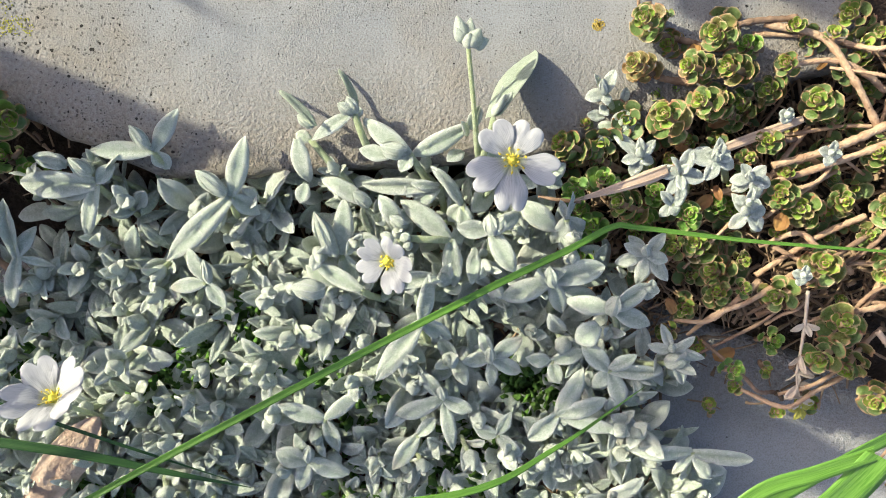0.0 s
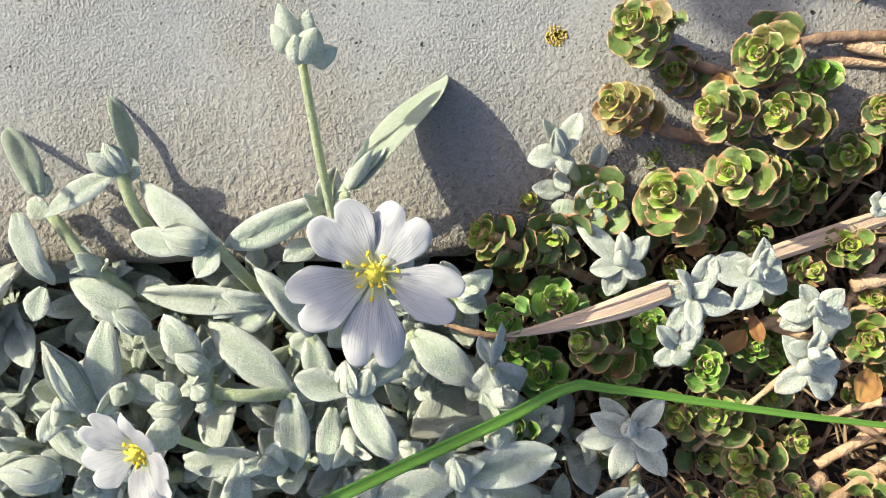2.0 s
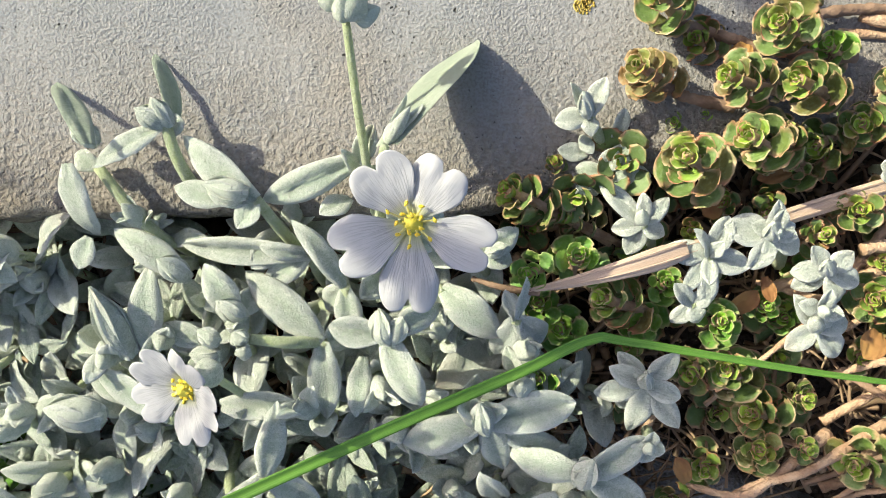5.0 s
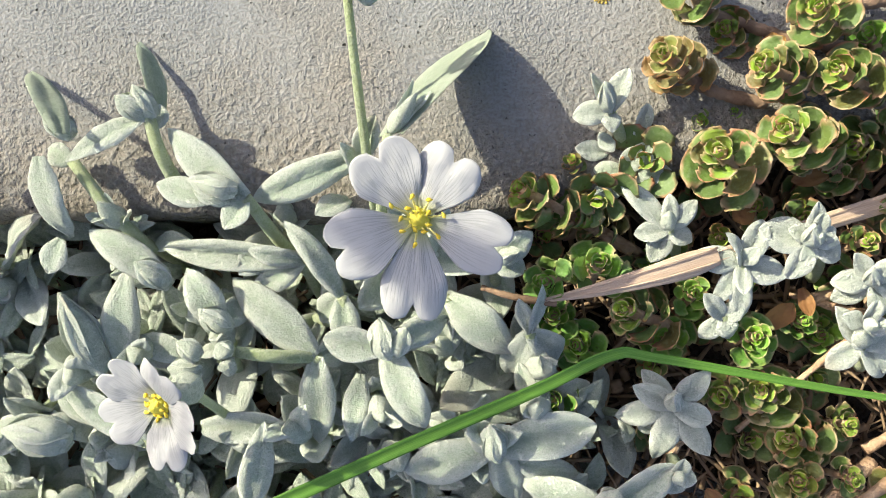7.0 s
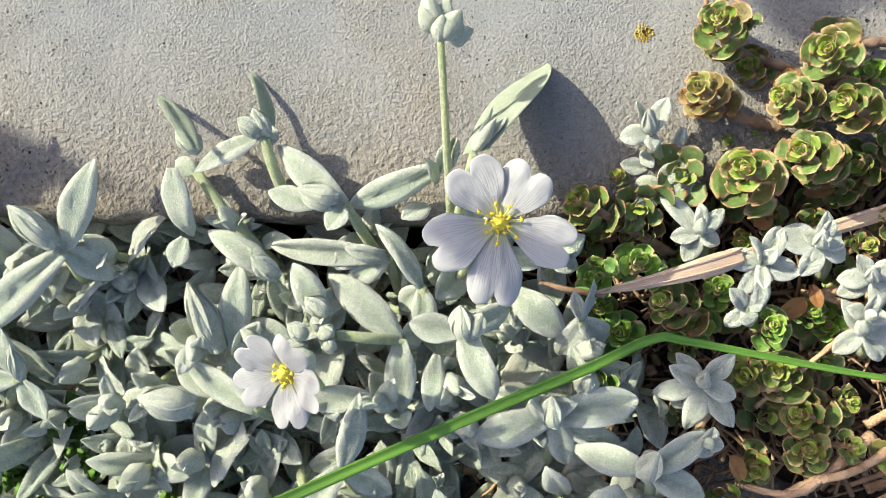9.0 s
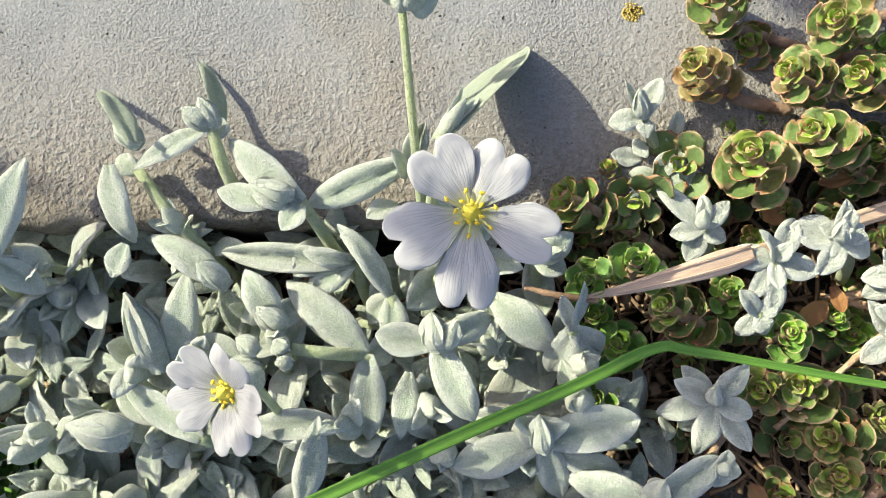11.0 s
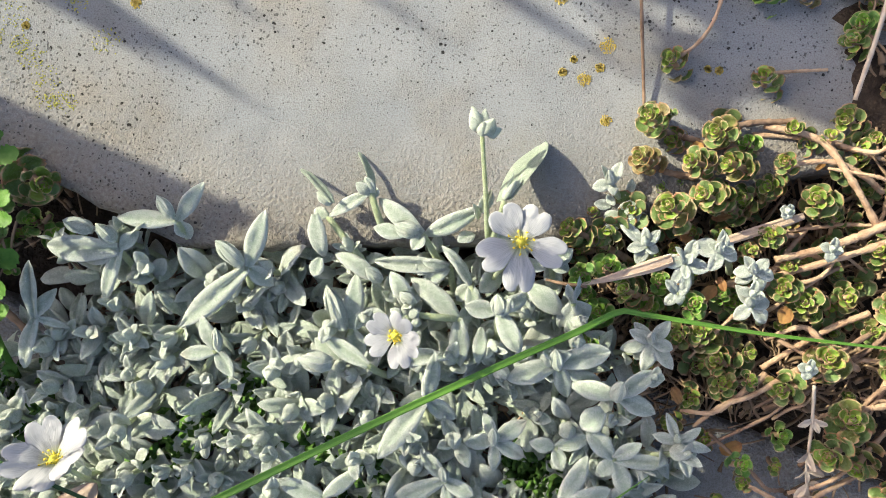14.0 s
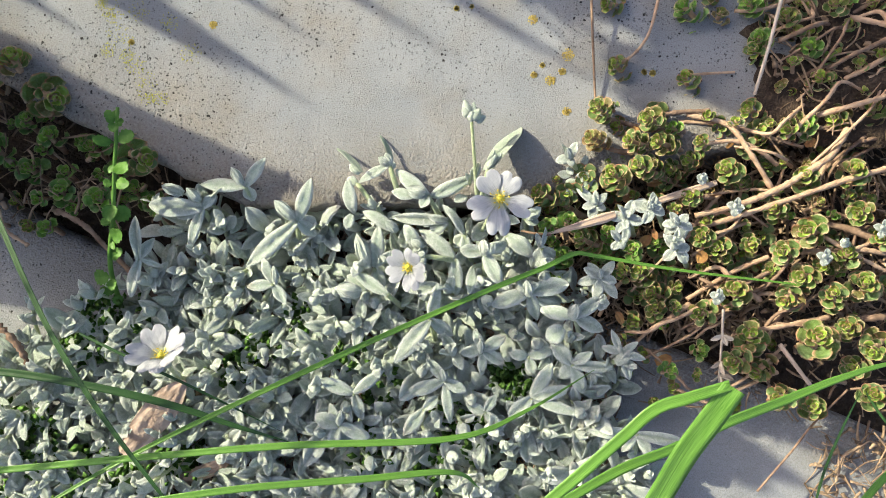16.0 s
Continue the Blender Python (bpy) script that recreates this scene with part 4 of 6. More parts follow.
felt_shoot((0.0005, 0.02514, 0.001), (0.00175, 0.01911, -0.01),
           [((-0.01634, 0.02539, 0.002), 0.0038, -8), ((0.00034, 0.02509, 0.002), (-0.00549, 0.02571, 0.004), 0.0026, -20), ((-0.01552, 0.02151, 0.002), (-0.02497, 0.02753, 0.003), 0.0042, 25), ((-0.00581, 0.02039, 0.001), 0.0036, 0)],
           [((-0.01477, 0.02133, 0.003), (-0.01773, 0.02383, 0.006), 0.0032)])
felt_shoot((-0.02084, 0.01024, 0.001), (-0.02533, 0.00137, -0.01),
           [((-0.01997, 0.02261, 0.004), 0.0046, 5), ((-0.02294, 0.00361, -0.001), (-0.02934, 0.00772, 0.0), 0.0046, -5), ((-0.01889, 0.00348, -0.002), 0.0044, 0)],
           [((-0.02254, 0.01042, 0.002), (-0.02613, 0.01985, 0.006), 0.0042)])
felt_shoot((0.00289, 0.01364, 0.002), (0.00387, 0.00608, -0.01),
           [((-0.00801, 0.02257, 0.002), 0.005, 12), ((0.00362, 0.00276, 0.001), 0.0046, 0), ((0.00624, 0.01451, -0.002), 0.004, 0)],
           [((-0.00625, 0.01395, 0.006), (-0.00766, 0.01513, 0.007), 0.0026), ((-0.00959, 0.01181, 0.005), (-0.01334, 0.01189, 0.006), 0.003), ((-0.00964, 0.01344, 0.006), (-0.01203, 0.01526, 0.007), 0.0026)])
felt_shoot((-0.00587, 0.01407, 0.005), (0.00272, 0.0134, 0.001),
           [],
           [((-0.00554, 0.01295, 0.006), (-0.0074, 0.01231, 0.0065), 0.0024)])
felt_shoot((-0.0083, 0.01668, 0.003), (-0.00843, 0.00715, -0.01),
           [((-0.01219, 0.02323, 0.005), 0.0042, 10), ((-0.01279, 0.01266, 0.001), (-0.01935, 0.01432, 0.001), 0.0036, 0), ((-0.00608, 0.02023, 0.0), 0.0036, 0)],
           [((-0.00694, 0.01659, 0.004), (-0.01014, 0.01889, 0.006), 0.003)])
felt_shoot((0.00545, 0.02106, 0.002), (0.00856, 0.01125, -0.01),
           [((-0.0007, 0.02969, 0.005), 0.0034, 35), ((0.00652, 0.01422, 0.0), 0.0038, 0), ((0.00241, 0.01733, -0.002), 0.004, 0)],
           [])
felt_shoot((0.01131, 0.0158, 0.006), (0.01212, 0.00705, -0.008),
           [((0.00412, 0.01628, 0.006), 0.0042, -5), ((0.01632, 0.00657, 0.006), 0.0046, 10), ((0.00819, 0.01162, 0.001), (0.00756, 0.00346, 0.002), 0.0034, 0), ((0.01866, 0.01918, 0.0), 0.0036, 0)],
           [((0.01176, 0.01504, 0.007), (0.01076, 0.0194, 0.009), 0.0036), ((0.01241, 0.0154, 0.007), (0.01372, 0.01856, 0.009), 0.003)])
felt_shoot((0.01818, 0.0215, 0.001), (0.0166, 0.01326, -0.01),
           [((0.02647, 0.01526, 0.002), 0.0052, 0), ((0.01819, 0.01357, -0.002), 0.0045, 0), ((0.02355, 0.02716, -0.003), (0.02544, 0.01898, -0.003), 0.0044, 0)],
           [])
felt_shoot((0.02330, 0.02660, 0.0010), (0.02500, 0.02100, -0.010),
           [((0.02780, 0.02950, 0.0030), 0.0040, 20), ((0.02740, 0.02520, 0.0015), 0.0036, -10), ((0.02150, 0.03100, 0.0030), 0.0034, 0)],
           [((0.02400, 0.02640, 0.002), (0.02620, 0.02760, 0.0045), 0.0022)])
felt_shoot((0.0247, 0.00474, 0.004), (0.02627, -0.00526, -0.008),
           [((0.03649, 0.00778, 0.004), 0.0054, -10), ((0.01404, 0.0004, 0.003), 0.005, 5), ((0.02726, 0.00232, 0.002), (0.03596, 0.00026, 0.0), 0.0036, 0), ((0.02824, -0.00369, -0.001), 0.004, 0)],
           [((0.02482, 0.00371, 0.005), (0.0237, 0.00816, 0.008), 0.0032)])
felt_shoot((0.02825, 0.01784, 0.002), (0.03084, 0.0123, -0.01),
           [((0.02913, 0.02383, 0.005), 0.0028, 50), ((0.0263, 0.02212, 0.005), 0.0022, -30), ((0.03299, 0.01465, -0.002), 0.0042, 0), ((0.02609, 0.01169, -0.002), 0.004, 0), ((0.02715, 0.01593, 0.0), 0.0024, 0)],
           [], pale=True)
felt_shoot((0.04634, 0.00995, 0.001), (0.05028, 0.00501, -0.01),
           [((0.0497, 0.01482, 0.003), 0.0032, 0), ((0.04078, 0.01241, 0.003), 0.003, 0), ((0.03955, 0.00785, 0.0), 0.0032, 0), ((0.04479, 0.00263, 0.0), 0.0036, 0), ((0.05155, 0.0037, 0.0), 0.0034, 0), ((0.04216, 0.0141, 0.001), 0.0028, 0), ((0.0507, 0.00852, 0.002), 0.003, 0)],
           [((0.04587, 0.00994, 0.002), (0.04502, 0.0122, 0.005), 0.0022)], pale=True, label="pale silvery rosette shoot among brown litter")
felt_shoot((0.03589, 0.04475, 0.003), (0.04077, 0.03922, -0.006),
           [((0.03287, 0.04833, 0.006), 0.0022, 30), ((0.03743, 0.04936, 0.005), 0.0028, -20), ((0.03164, 0.04377, 0.004), 0.003, 0), ((0.03627, 0.04228, 0.004), 0.0024, 0), ((0.03702, 0.04189, 0.001), (0.03546, 0.04077, 0.001), 0.003, 10), ((0.03664, 0.04018, 0.0), (0.03251, 0.0405, 0.001), 0.0026, 0), ((0.0398, 0.04237, 0.001), (0.04091, 0.04613, 0.002), 0.0024, 20)],
           [((0.03566, 0.04462, 0.004), (0.03429, 0.04712, 0.007), 0.0022)], pale=True)
felt_shoot((0.0389, 0.03814, 0.0), (0.04308, 0.03551, -0.008),
           [((0.03466, 0.03724, 0.0), 0.0032, 0), ((0.04522, 0.03768, 0.001), 0.0036, 0), ((0.0423, 0.04177, 0.001), 0.003, 0), ((0.03577, 0.03406, -0.001), 0.0034, 0), ((0.03996, 0.0409, 0.002), 0.003, 0), ((0.04142, 0.03504, -0.002), 0.0034, 0)],
           [])
felt_shoot((0.04402, 0.0313, 0.002), (0.0489, 0.02776, -0.01),
           [((0.03808, 0.03648, 0.003), 0.0028, 0), ((0.04707, 0.03481, 0.003), 0.0026, 0), ((0.04704, 0.0299, 0.002), 0.0026, 0), ((0.04246, 0.02713, 0.001), 0.0032, 0), ((0.04001, 0.03042, 0.002), 0.0026, 0), ((0.04348, 0.03513, 0.004), 0.0022, 0)],
           [((0.04369, 0.03134, 0.003), (0.04275, 0.0331, 0.006), 0.0019)], pale=True)
felt_shoot((0.05256, 0.02757, 0.003), (0.05791, 0.02359, -0.008),
           [((0.04678, 0.02835, 0.003), 0.0034, 0), ((0.05002, 0.02255, 0.002), 0.0026, 0), ((0.05816, 0.02644, 0.003), 0.0036, 0), ((0.05451, 0.0329, 0.004), 0.0034, 0), ((0.05355, 0.02012, 0.001), 0.0028, 0), ((0.05006, 0.03109, 0.006), 0.0024, 40), ((0.05315, 0.02956, 0.006), 0.0022, -30), ((0.05228, 0.02401, 0.005), 0.0024, 0)],
           [], pale=True)
felt_shoot((0.06009, 0.03075, 0.004), (0.06712, 0.02638, -0.008),
           [((0.05972, 0.03519, 0.006), 0.0028, 10), ((0.0539, 0.03184, 0.004), 0.0044, 0), ((0.05818, 0.02609, 0.003), 0.0032, 0), ((0.06397, 0.02888, 0.004), 0.003, 0), ((0.06248, 0.03228, 0.005), 0.0026, 0)],
           [((0.05959, 0.03046, 0.005), (0.0582, 0.03222, 0.008), 0.0024)], pale=True)
felt_shoot((0.06815, 0.02655, 0.003), (0.07519, 0.02281, -0.008),
           [((0.0635, 0.02612, 0.003), 0.003, 0), ((0.07065, 0.02181, 0.002), 0.0032, 0), ((0.07074, 0.02918, 0.004), 0.003, 0), ((0.06527, 0.02962, 0.004), 0.0026, 0), ((0.0724, 0.025, 0.003), 0.003, 0), ((0.06465, 0.02365, 0.001), 0.003, 0)],
           [((0.06754, 0.02643, 0.004), (0.0656, 0.02776, 0.007), 0.0022)], pale=True)
felt_shoot((0.06793, 0.01885, 0.002), (0.07483, 0.01461, -0.009),
           [((0.06355, 0.02322, 0.004), 0.0028, 0), ((0.06437, 0.01559, 0.001), 0.0034, 0), ((0.0718, 0.01501, 0.001), 0.0034, 0), ((0.07219, 0.0199, 0.002), 0.0032, 0), ((0.06786, 0.02217, 0.004), 0.0026, 0)],
           [((0.06732, 0.01903, 0.003), (0.06555, 0.02052, 0.006), 0.002)], pale=True)
felt_shoot((0.0515, 0.02103, 0.001), (0.05589, 0.01855, -0.009),
           [((0.04852, 0.02376, 0.003), 0.0024, 0), ((0.04942, 0.01807, 0.0), 0.0026, 0), ((0.05294, 0.01844, 0.001), 0.0028, 0), ((0.05366, 0.02258, 0.002), 0.0026, 0)],
           [], pale=True)
felt_shoot((-0.06012, 0.0328, 0.004), (-0.05863, 0.02544, -0.01),
           [((-0.05462, 0.04152, 0.005), 0.0038, 10), ((-0.0738, 0.03309, 0.004), 0.0042, 0), ((-0.0585, 0.0291, 0.0), 0.004, 0)],
           [((-0.06086, 0.03346, 0.005), (-0.06377, 0.03798, 0.007), 0.003)], label="silvery shoot with broad leaves beside the shaded concrete")
felt_shoot((-0.07261, 0.02606, 0.004), (-0.07201, 0.02023, -0.01),
           [((-0.08906, 0.02613, 0.004), 0.006, -10), ((-0.07716, 0.01442, 0.001), 0.0036, 0), ((-0.06882, 0.03022, 0.004), 0.0034, 0), ((-0.08104, 0.02308, 0.002), 0.004, 0)],
           [((-0.0732, 0.02783, 0.005), (-0.07613, 0.03126, 0.008), 0.0036), ((-0.07806, 0.02998, 0.005), (-0.08385, 0.0318, 0.007), 0.0036)], label="silvery shoot with a broad greener leaf and felted buds")
felt_shoot((-0.04397, 0.02317, 0.004), (-0.04576, 0.01612, -0.01),
           [((-0.04037, 0.03566, 0.006), 0.0046, 10), ((-0.06021, 0.00874, 0.0), 0.0054, -5), ((-0.03911, 0.01913, 0.0), 0.004, 0)],
           [((-0.04485, 0.02354, 0.005), (-0.05051, 0.02863, 0.007), 0.0036)], label="silvery shoot with two long felted leaves")
felt_shoot((-0.09151, 0.01026, 0.002), (-0.09371, 0.00891, -0.01),
           [((-0.09272, 0.02292, 0.004), 0.0036, 0), ((-0.09433, -0.00147, 0.001), 0.0038, 0), ((-0.08804, 0.01695, 0.001), 0.0034, 0), ((-0.08482, 0.00814, 0.0), 0.002, 0)],
           [])
felt_shoot((-0.05108, 0.00428, 0.001), (-0.05922, -0.00574, -0.012),
           [((-0.05438, 0.01199, 0.003), 0.0034, 0), ((-0.05918, 0.00308, 0.001), 0.0036, 0), ((-0.04724, -0.0016, 0.0), 0.0036, 0)],
           [((-0.05012, 0.00442, 0.002), (-0.05013, 0.00972, 0.005), 0.0024)])
felt_shoot((-0.01667, 0.00248, 0.003), (-0.01276, -0.00159, -0.01),
           [((-0.02688, 0.00862, 0.003), 0.004, 0), ((-0.01062, 0.00403, 0.001), (-0.00061, 0.00549, 0.003), 0.004, 0)],
           [((-0.02435, 0.00284, 0.005), (-0.03175, 0.00389, 0.006), 0.0048)])
felt_shoot((-0.00375, -0.0043, 0.004), (-0.00206, -0.01263, -0.01),
           [((-0.00157, 0.00602, 0.007), 0.004, 20), ((-0.0139, -0.01757, 0.004), 0.0052, 10), ((0.00312, -0.00902, 0.0), 0.004, 0)],
           [])
felt_shoot((0.01186, -0.01271, 0.002), (0.01306, -0.02024, -0.012),
           [((0.01862, -0.0082, 0.003), 0.004, 0), ((0.00531, -0.01394, 0.002), 0.0036, 0), ((0.01855, -0.01664, 0.001), 0.0036, 0), ((0.00927, -0.00711, 0.003), 0.0028, 0), ((0.01204, -0.02079, 0.0), 0.003, 0)],
           [((0.01152, -0.01348, 0.003), (0.01126, -0.00957, 0.006), 0.0024)])
felt_shoot((0.03824, -0.00184, 0.004), (0.04283, -0.01159, -0.01),
           [((0.04559, 0.00386, 0.005), 0.0042, 0), ((0.0352, -0.0052, 0.004), (0.03032, -0.00896, 0.005), 0.0056, 0), ((0.02784, -0.00011, 0.002), 0.0044, 0), ((0.04729, -0.00596, 0.002), 0.0044, 0)],
           [((0.03737, -0.00252, 0.005), (0.03831, 0.00168, 0.008), 0.0036)])
felt_shoot((0.03814, -0.01588, 0.002), (0.0431, -0.02553, -0.01),
           [((0.03176, -0.00956, 0.003), 0.0046, 0), ((0.04379, -0.01195, 0.004), 0.0034, 0), ((0.05017, -0.0169, 0.001), 0.0036, 0), ((0.04231, -0.025, 0.0), 0.0044, 0), ((0.03491, -0.02068, 0.001), 0.004, 0)],
           [])
felt_shoot((0.0526, -0.012, 0.001), (0.05705, -0.01891, -0.011),
           [((0.06005, -0.01374, 0.001), 0.0026, 0), ((0.0492, -0.00526, 0.003), 0.0024, 0), ((0.05574, -0.02011, 0.0), 0.003, 0), ((0.04689, -0.01043, 0.002), 0.0026, 0), ((0.05746, -0.00871, 0.002), 0.0024, 0)],
           [((0.05223, -0.01175, 0.002), (0.05147, -0.00973, 0.004), 0.0018)], pale=True)
felt_shoot((0.05774, -0.03537, 0.001), (0.05921, -0.04746, -0.011),
           [((0.07157, -0.03709, 0.002), 0.0038, 0), ((0.04361, -0.03509, 0.002), 0.0038, 0), ((0.06275, -0.04237, 0.001), 0.0034, 0), ((0.05372, -0.04111, 0.0), 0.003, 0)],
           [])
felt_shoot((-0.02943, -0.03608, 0.002), (-0.03145, -0.04796, -0.011),
           [((-0.03635, -0.03364, 0.003), 0.005, 0), ((-0.02024, -0.03973, 0.002), 0.0042, 0), ((-0.03245, -0.03016, 0.002), 0.003, 0), ((-0.03172, -0.04378, 0.001), 0.004, 0)],
           [((-0.02924, -0.03567, 0.003), (-0.0282, -0.03123, 0.006), 0.0026)])
felt_shoot((-0.0256, -0.02694, 0.001), (-0.02584, -0.03695, -0.012),
           [((-0.01702, -0.01988, 0.003), 0.0036, 0), ((-0.03557, -0.02305, 0.003), 0.0044, 0), ((-0.02272, -0.03499, 0.0), 0.0036, 0)],
           [])
felt_shoot((0.00113, -0.02203, 0.002), (0.00197, -0.03149, -0.012),
           [((0.00757, -0.02507, 0.002), 0.0036, 0), ((-0.01003, -0.02647, 0.002), 0.0042, 0), ((0.00339, -0.03524, 0.001), 0.0034, 0), ((-0.0045, -0.01553, 0.002), 0.0034, 0)],
           [((0.00111, -0.02171, 0.003), (0.00048, -0.01823, 0.006), 0.0024)])
felt_shoot((0.02545, -0.01437, 0.0), (0.03244, -0.0204, -0.012),
           [((0.0198, -0.01342, 0.001), 0.0036, 0), ((0.0335, -0.01159, 0.001), 0.0038, 0), ((0.02742, -0.01961, 0.0), 0.0034, 0)],
           [])
felt_shoot((0.02649, -0.02615, 0.002), (0.03124, -0.03605, -0.012),
           [((0.02017, -0.03197, 0.002), 0.0046, 0), ((0.03762, -0.02267, 0.003), 0.0042, 0), ((0.0327, -0.01584, 0.002), 0.0046, 0), ((0.0415, -0.03058, 0.001), 0.0036, 0)],
           [])
felt_shoot((0.01316, -0.0306, 0.002), (0.0159, -0.04022, -0.012),
           [((0.01892, -0.03617, 0.002), 0.0034, 0), ((0.00808, -0.02924, 0.002), 0.0034, 0), ((0.01644, -0.02575, 0.001), 0.003, 0)],
           [])
felt_shoot((-0.00465, -0.0308, 0.001), (-0.00503, -0.04002, -0.012),
           [((-0.01042, -0.03851, 0.002), 0.0042, 0), ((-0.00079, -0.0269, 0.001), 0.0034, 0)],
           [])
felt_shoot((0.08438, 0.03194, 0.004), (0.09024, 0.03222, -0.008),
           [((0.08135, 0.0325, 0.005), 0.0024, 0), ((0.08658, 0.03136, 0.005), 0.0024, 0), ((0.0843, 0.03433, 0.006), 0.0022, 0), ((0.08389, 0.029, 0.004), 0.0026, 0), ((0.08598, 0.02987, 0.004), 0.0022, 0)],
           [((0.08397, 0.0318, 0.005), (0.08288, 0.03188, 0.008), 0.0017)], pale=True, label="small pale silvery shoot among the stonecrop")
felt_shoot((0.11029, 0.01814, 0.004), (0.11771, 0.0176, -0.008),
           [((0.10732, 0.01872, 0.005), 0.0024, 0), ((0.11217, 0.01767, 0.005), 0.0024, 0), ((0.10992, 0.02048, 0.006), 0.0022, 0), ((0.10982, 0.01541, 0.004), 0.0026, 0), ((0.11176, 0.01623, 0.004), 0.0022, 0)],
           [((0.10975, 0.01808, 0.005), (0.10827, 0.01836, 0.008), 0.0017)], pale=True, label="small pale silvery shoot among the stonecrop")
felt_shoot((0.07948, 0.0055, 0.004), (0.08503, 0.00419, -0.008),
           [((0.07681, 0.0061, 0.005), 0.0024, 0), ((0.08136, 0.00513, 0.005), 0.0024, 0), ((0.07935, 0.00779, 0.006), 0.0022, 0), ((0.07905, 0.00297, 0.004), 0.0026, 0), ((0.08087, 0.00372, 0.004), 0.0022, 0)],
           [((0.07909, 0.0055, 0.005), (0.07807, 0.00598, 0.008), 0.0017)], pale=True, label="small pale silvery shoot among the stonecrop")
felt_shoot((0.12686, 0.02699, 0.004), (0.13528, 0.02697, -0.008),
           [((0.12364, 0.02757, 0.005), 0.0024, 0), ((0.12881, 0.02644, 0.005), 0.0024, 0), ((0.12637, 0.02941, 0.006), 0.0022, 0), ((0.12633, 0.02406, 0.004), 0.0026, 0), ((0.12841, 0.02493, 0.004), 0.0022, 0)],
           [((0.12623, 0.02687, 0.005), (0.1245, 0.02703, 0.008), 0.0017)], pale=True, label="small pale silvery shoot among the stonecrop")
felt_shoot((0.07457, 0.03994, 0.004), (0.07984, 0.0407, -0.008),
           [((0.07256, 0.0402, 0.005), 0.0024, 0), ((0.07585, 0.03949, 0.005), 0.0024, 0), ((0.07431, 0.04126, 0.006), 0.0022, 0), ((0.07427, 0.03809, 0.004), 0.0026, 0), ((0.07558, 0.03864, 0.004), 0.0022, 0)],
           [((0.07421, 0.03976, 0.005), (0.07327, 0.03972, 0.008), 0.0017)], pale=True, label="small pale silvery shoot among the stonecrop")
felt_shoot((0.11597, 0.02247, 0.004), (0.12374, 0.02218, -0.008),
           [((0.1141, 0.02273, 0.005), 0.0024, 0), ((0.11669, 0.02216, 0.005), 0.0024, 0), ((0.1152, 0.02361, 0.006), 0.0022, 0), ((0.11571, 0.02101, 0.004), 0.0026, 0), ((0.11675, 0.02144, 0.004), 0.0022, 0)],
           [((0.1154, 0.02238, 0.005), (0.11383, 0.0226, 0.008), 0.0017)], pale=True, label="small pale silvery shoot among the stonecrop")
felt_shoot((0.04602, 0.0026, 0.004), (0.04955, 0.00111, -0.008),
           [((0.04351, 0.00321, 0.005), 0.0024, 0), ((0.0481, 0.00224, 0.005), 0.0024, 0), ((0.04621, 0.00492, 0.006), 0.0022, 0), ((0.04562, 6e-05, 0.004), 0.0026, 0), ((0.04744, 0.00082, 0.004), 0.0022, 0)],
           [((0.04581, 0.00261, 0.005), (0.0453, 0.00313, 0.008), 0.0017)], pale=True, label="small pale silvery shoot among the stonecrop")
felt_shoot((0.06697, 0.02152, 0.004), (0.07177, 0.02117, -0.008),
           [((0.06369, 0.02222, 0.005), 0.0024, 0), ((0.06959, 0.02095, 0.005), 0.0024, 0), ((0.06715, 0.02433, 0.006), 0.0022, 0), ((0.06643, 0.01822, 0.004), 0.0026, 0), ((0.06878, 0.0192, 0.004), 0.0022, 0)],
           [((0.06664, 0.02143, 0.005), (0.06582, 0.02167, 0.008), 0.0017)], pale=True, label="small pale silvery shoot among the stonecrop")
felt_shoot((0.06021, 0.03125, 0.004), (0.0646, 0.03148, -0.008),
           [((0.05695, 0.03191, 0.005), 0.0024, 0), ((0.06288, 0.03062, 0.005), 0.0024, 0), ((0.06046, 0.03399, 0.006), 0.0022, 0), ((0.05968, 0.02793, 0.004), 0.0026, 0), ((0.06204, 0.02892, 0.004), 0.0022, 0)],
           [((0.05992, 0.03112, 0.005), (0.0592, 0.03121, 0.008), 0.0017)], pale=True, label="small pale silvery shoot among the stonecrop")
moss(51, [(-0.0575, -0.0143, 0.0070, 160), (0.0225, -0.0232, 0.0060, 160), (-0.0185, -0.0257, 0.0060, 120), (0.0088, -0.0393, 0.0090, 260), (-0.0292, -0.0166, 0.0060, 90), (-0.0646, -0.0232, 0.0060, 100), (-0.0023, -0.0478, 0.0080, 160), (-0.0437, -0.0055, 0.0050, 70), (-0.1002, -0.0105, 0.0100, 200), (-0.0216, -0.0476, 0.0080, 140)])
moss(52, [(-0.1009, -0.0585, 0.0140, 400), (-0.1186, -0.0610, 0.0140, 300), (-0.0803, -0.0490, 0.0080, 160), (-0.1111, -0.0152, 0.0080, 160), (-0.1080, -0.0080, 0.0060, 120), (-0.1270, -0.0439, 0.0100, 200), (0.0037, -0.0351, 0.0070, 150), (0.0208, -0.0205, 0.0060, 150)])

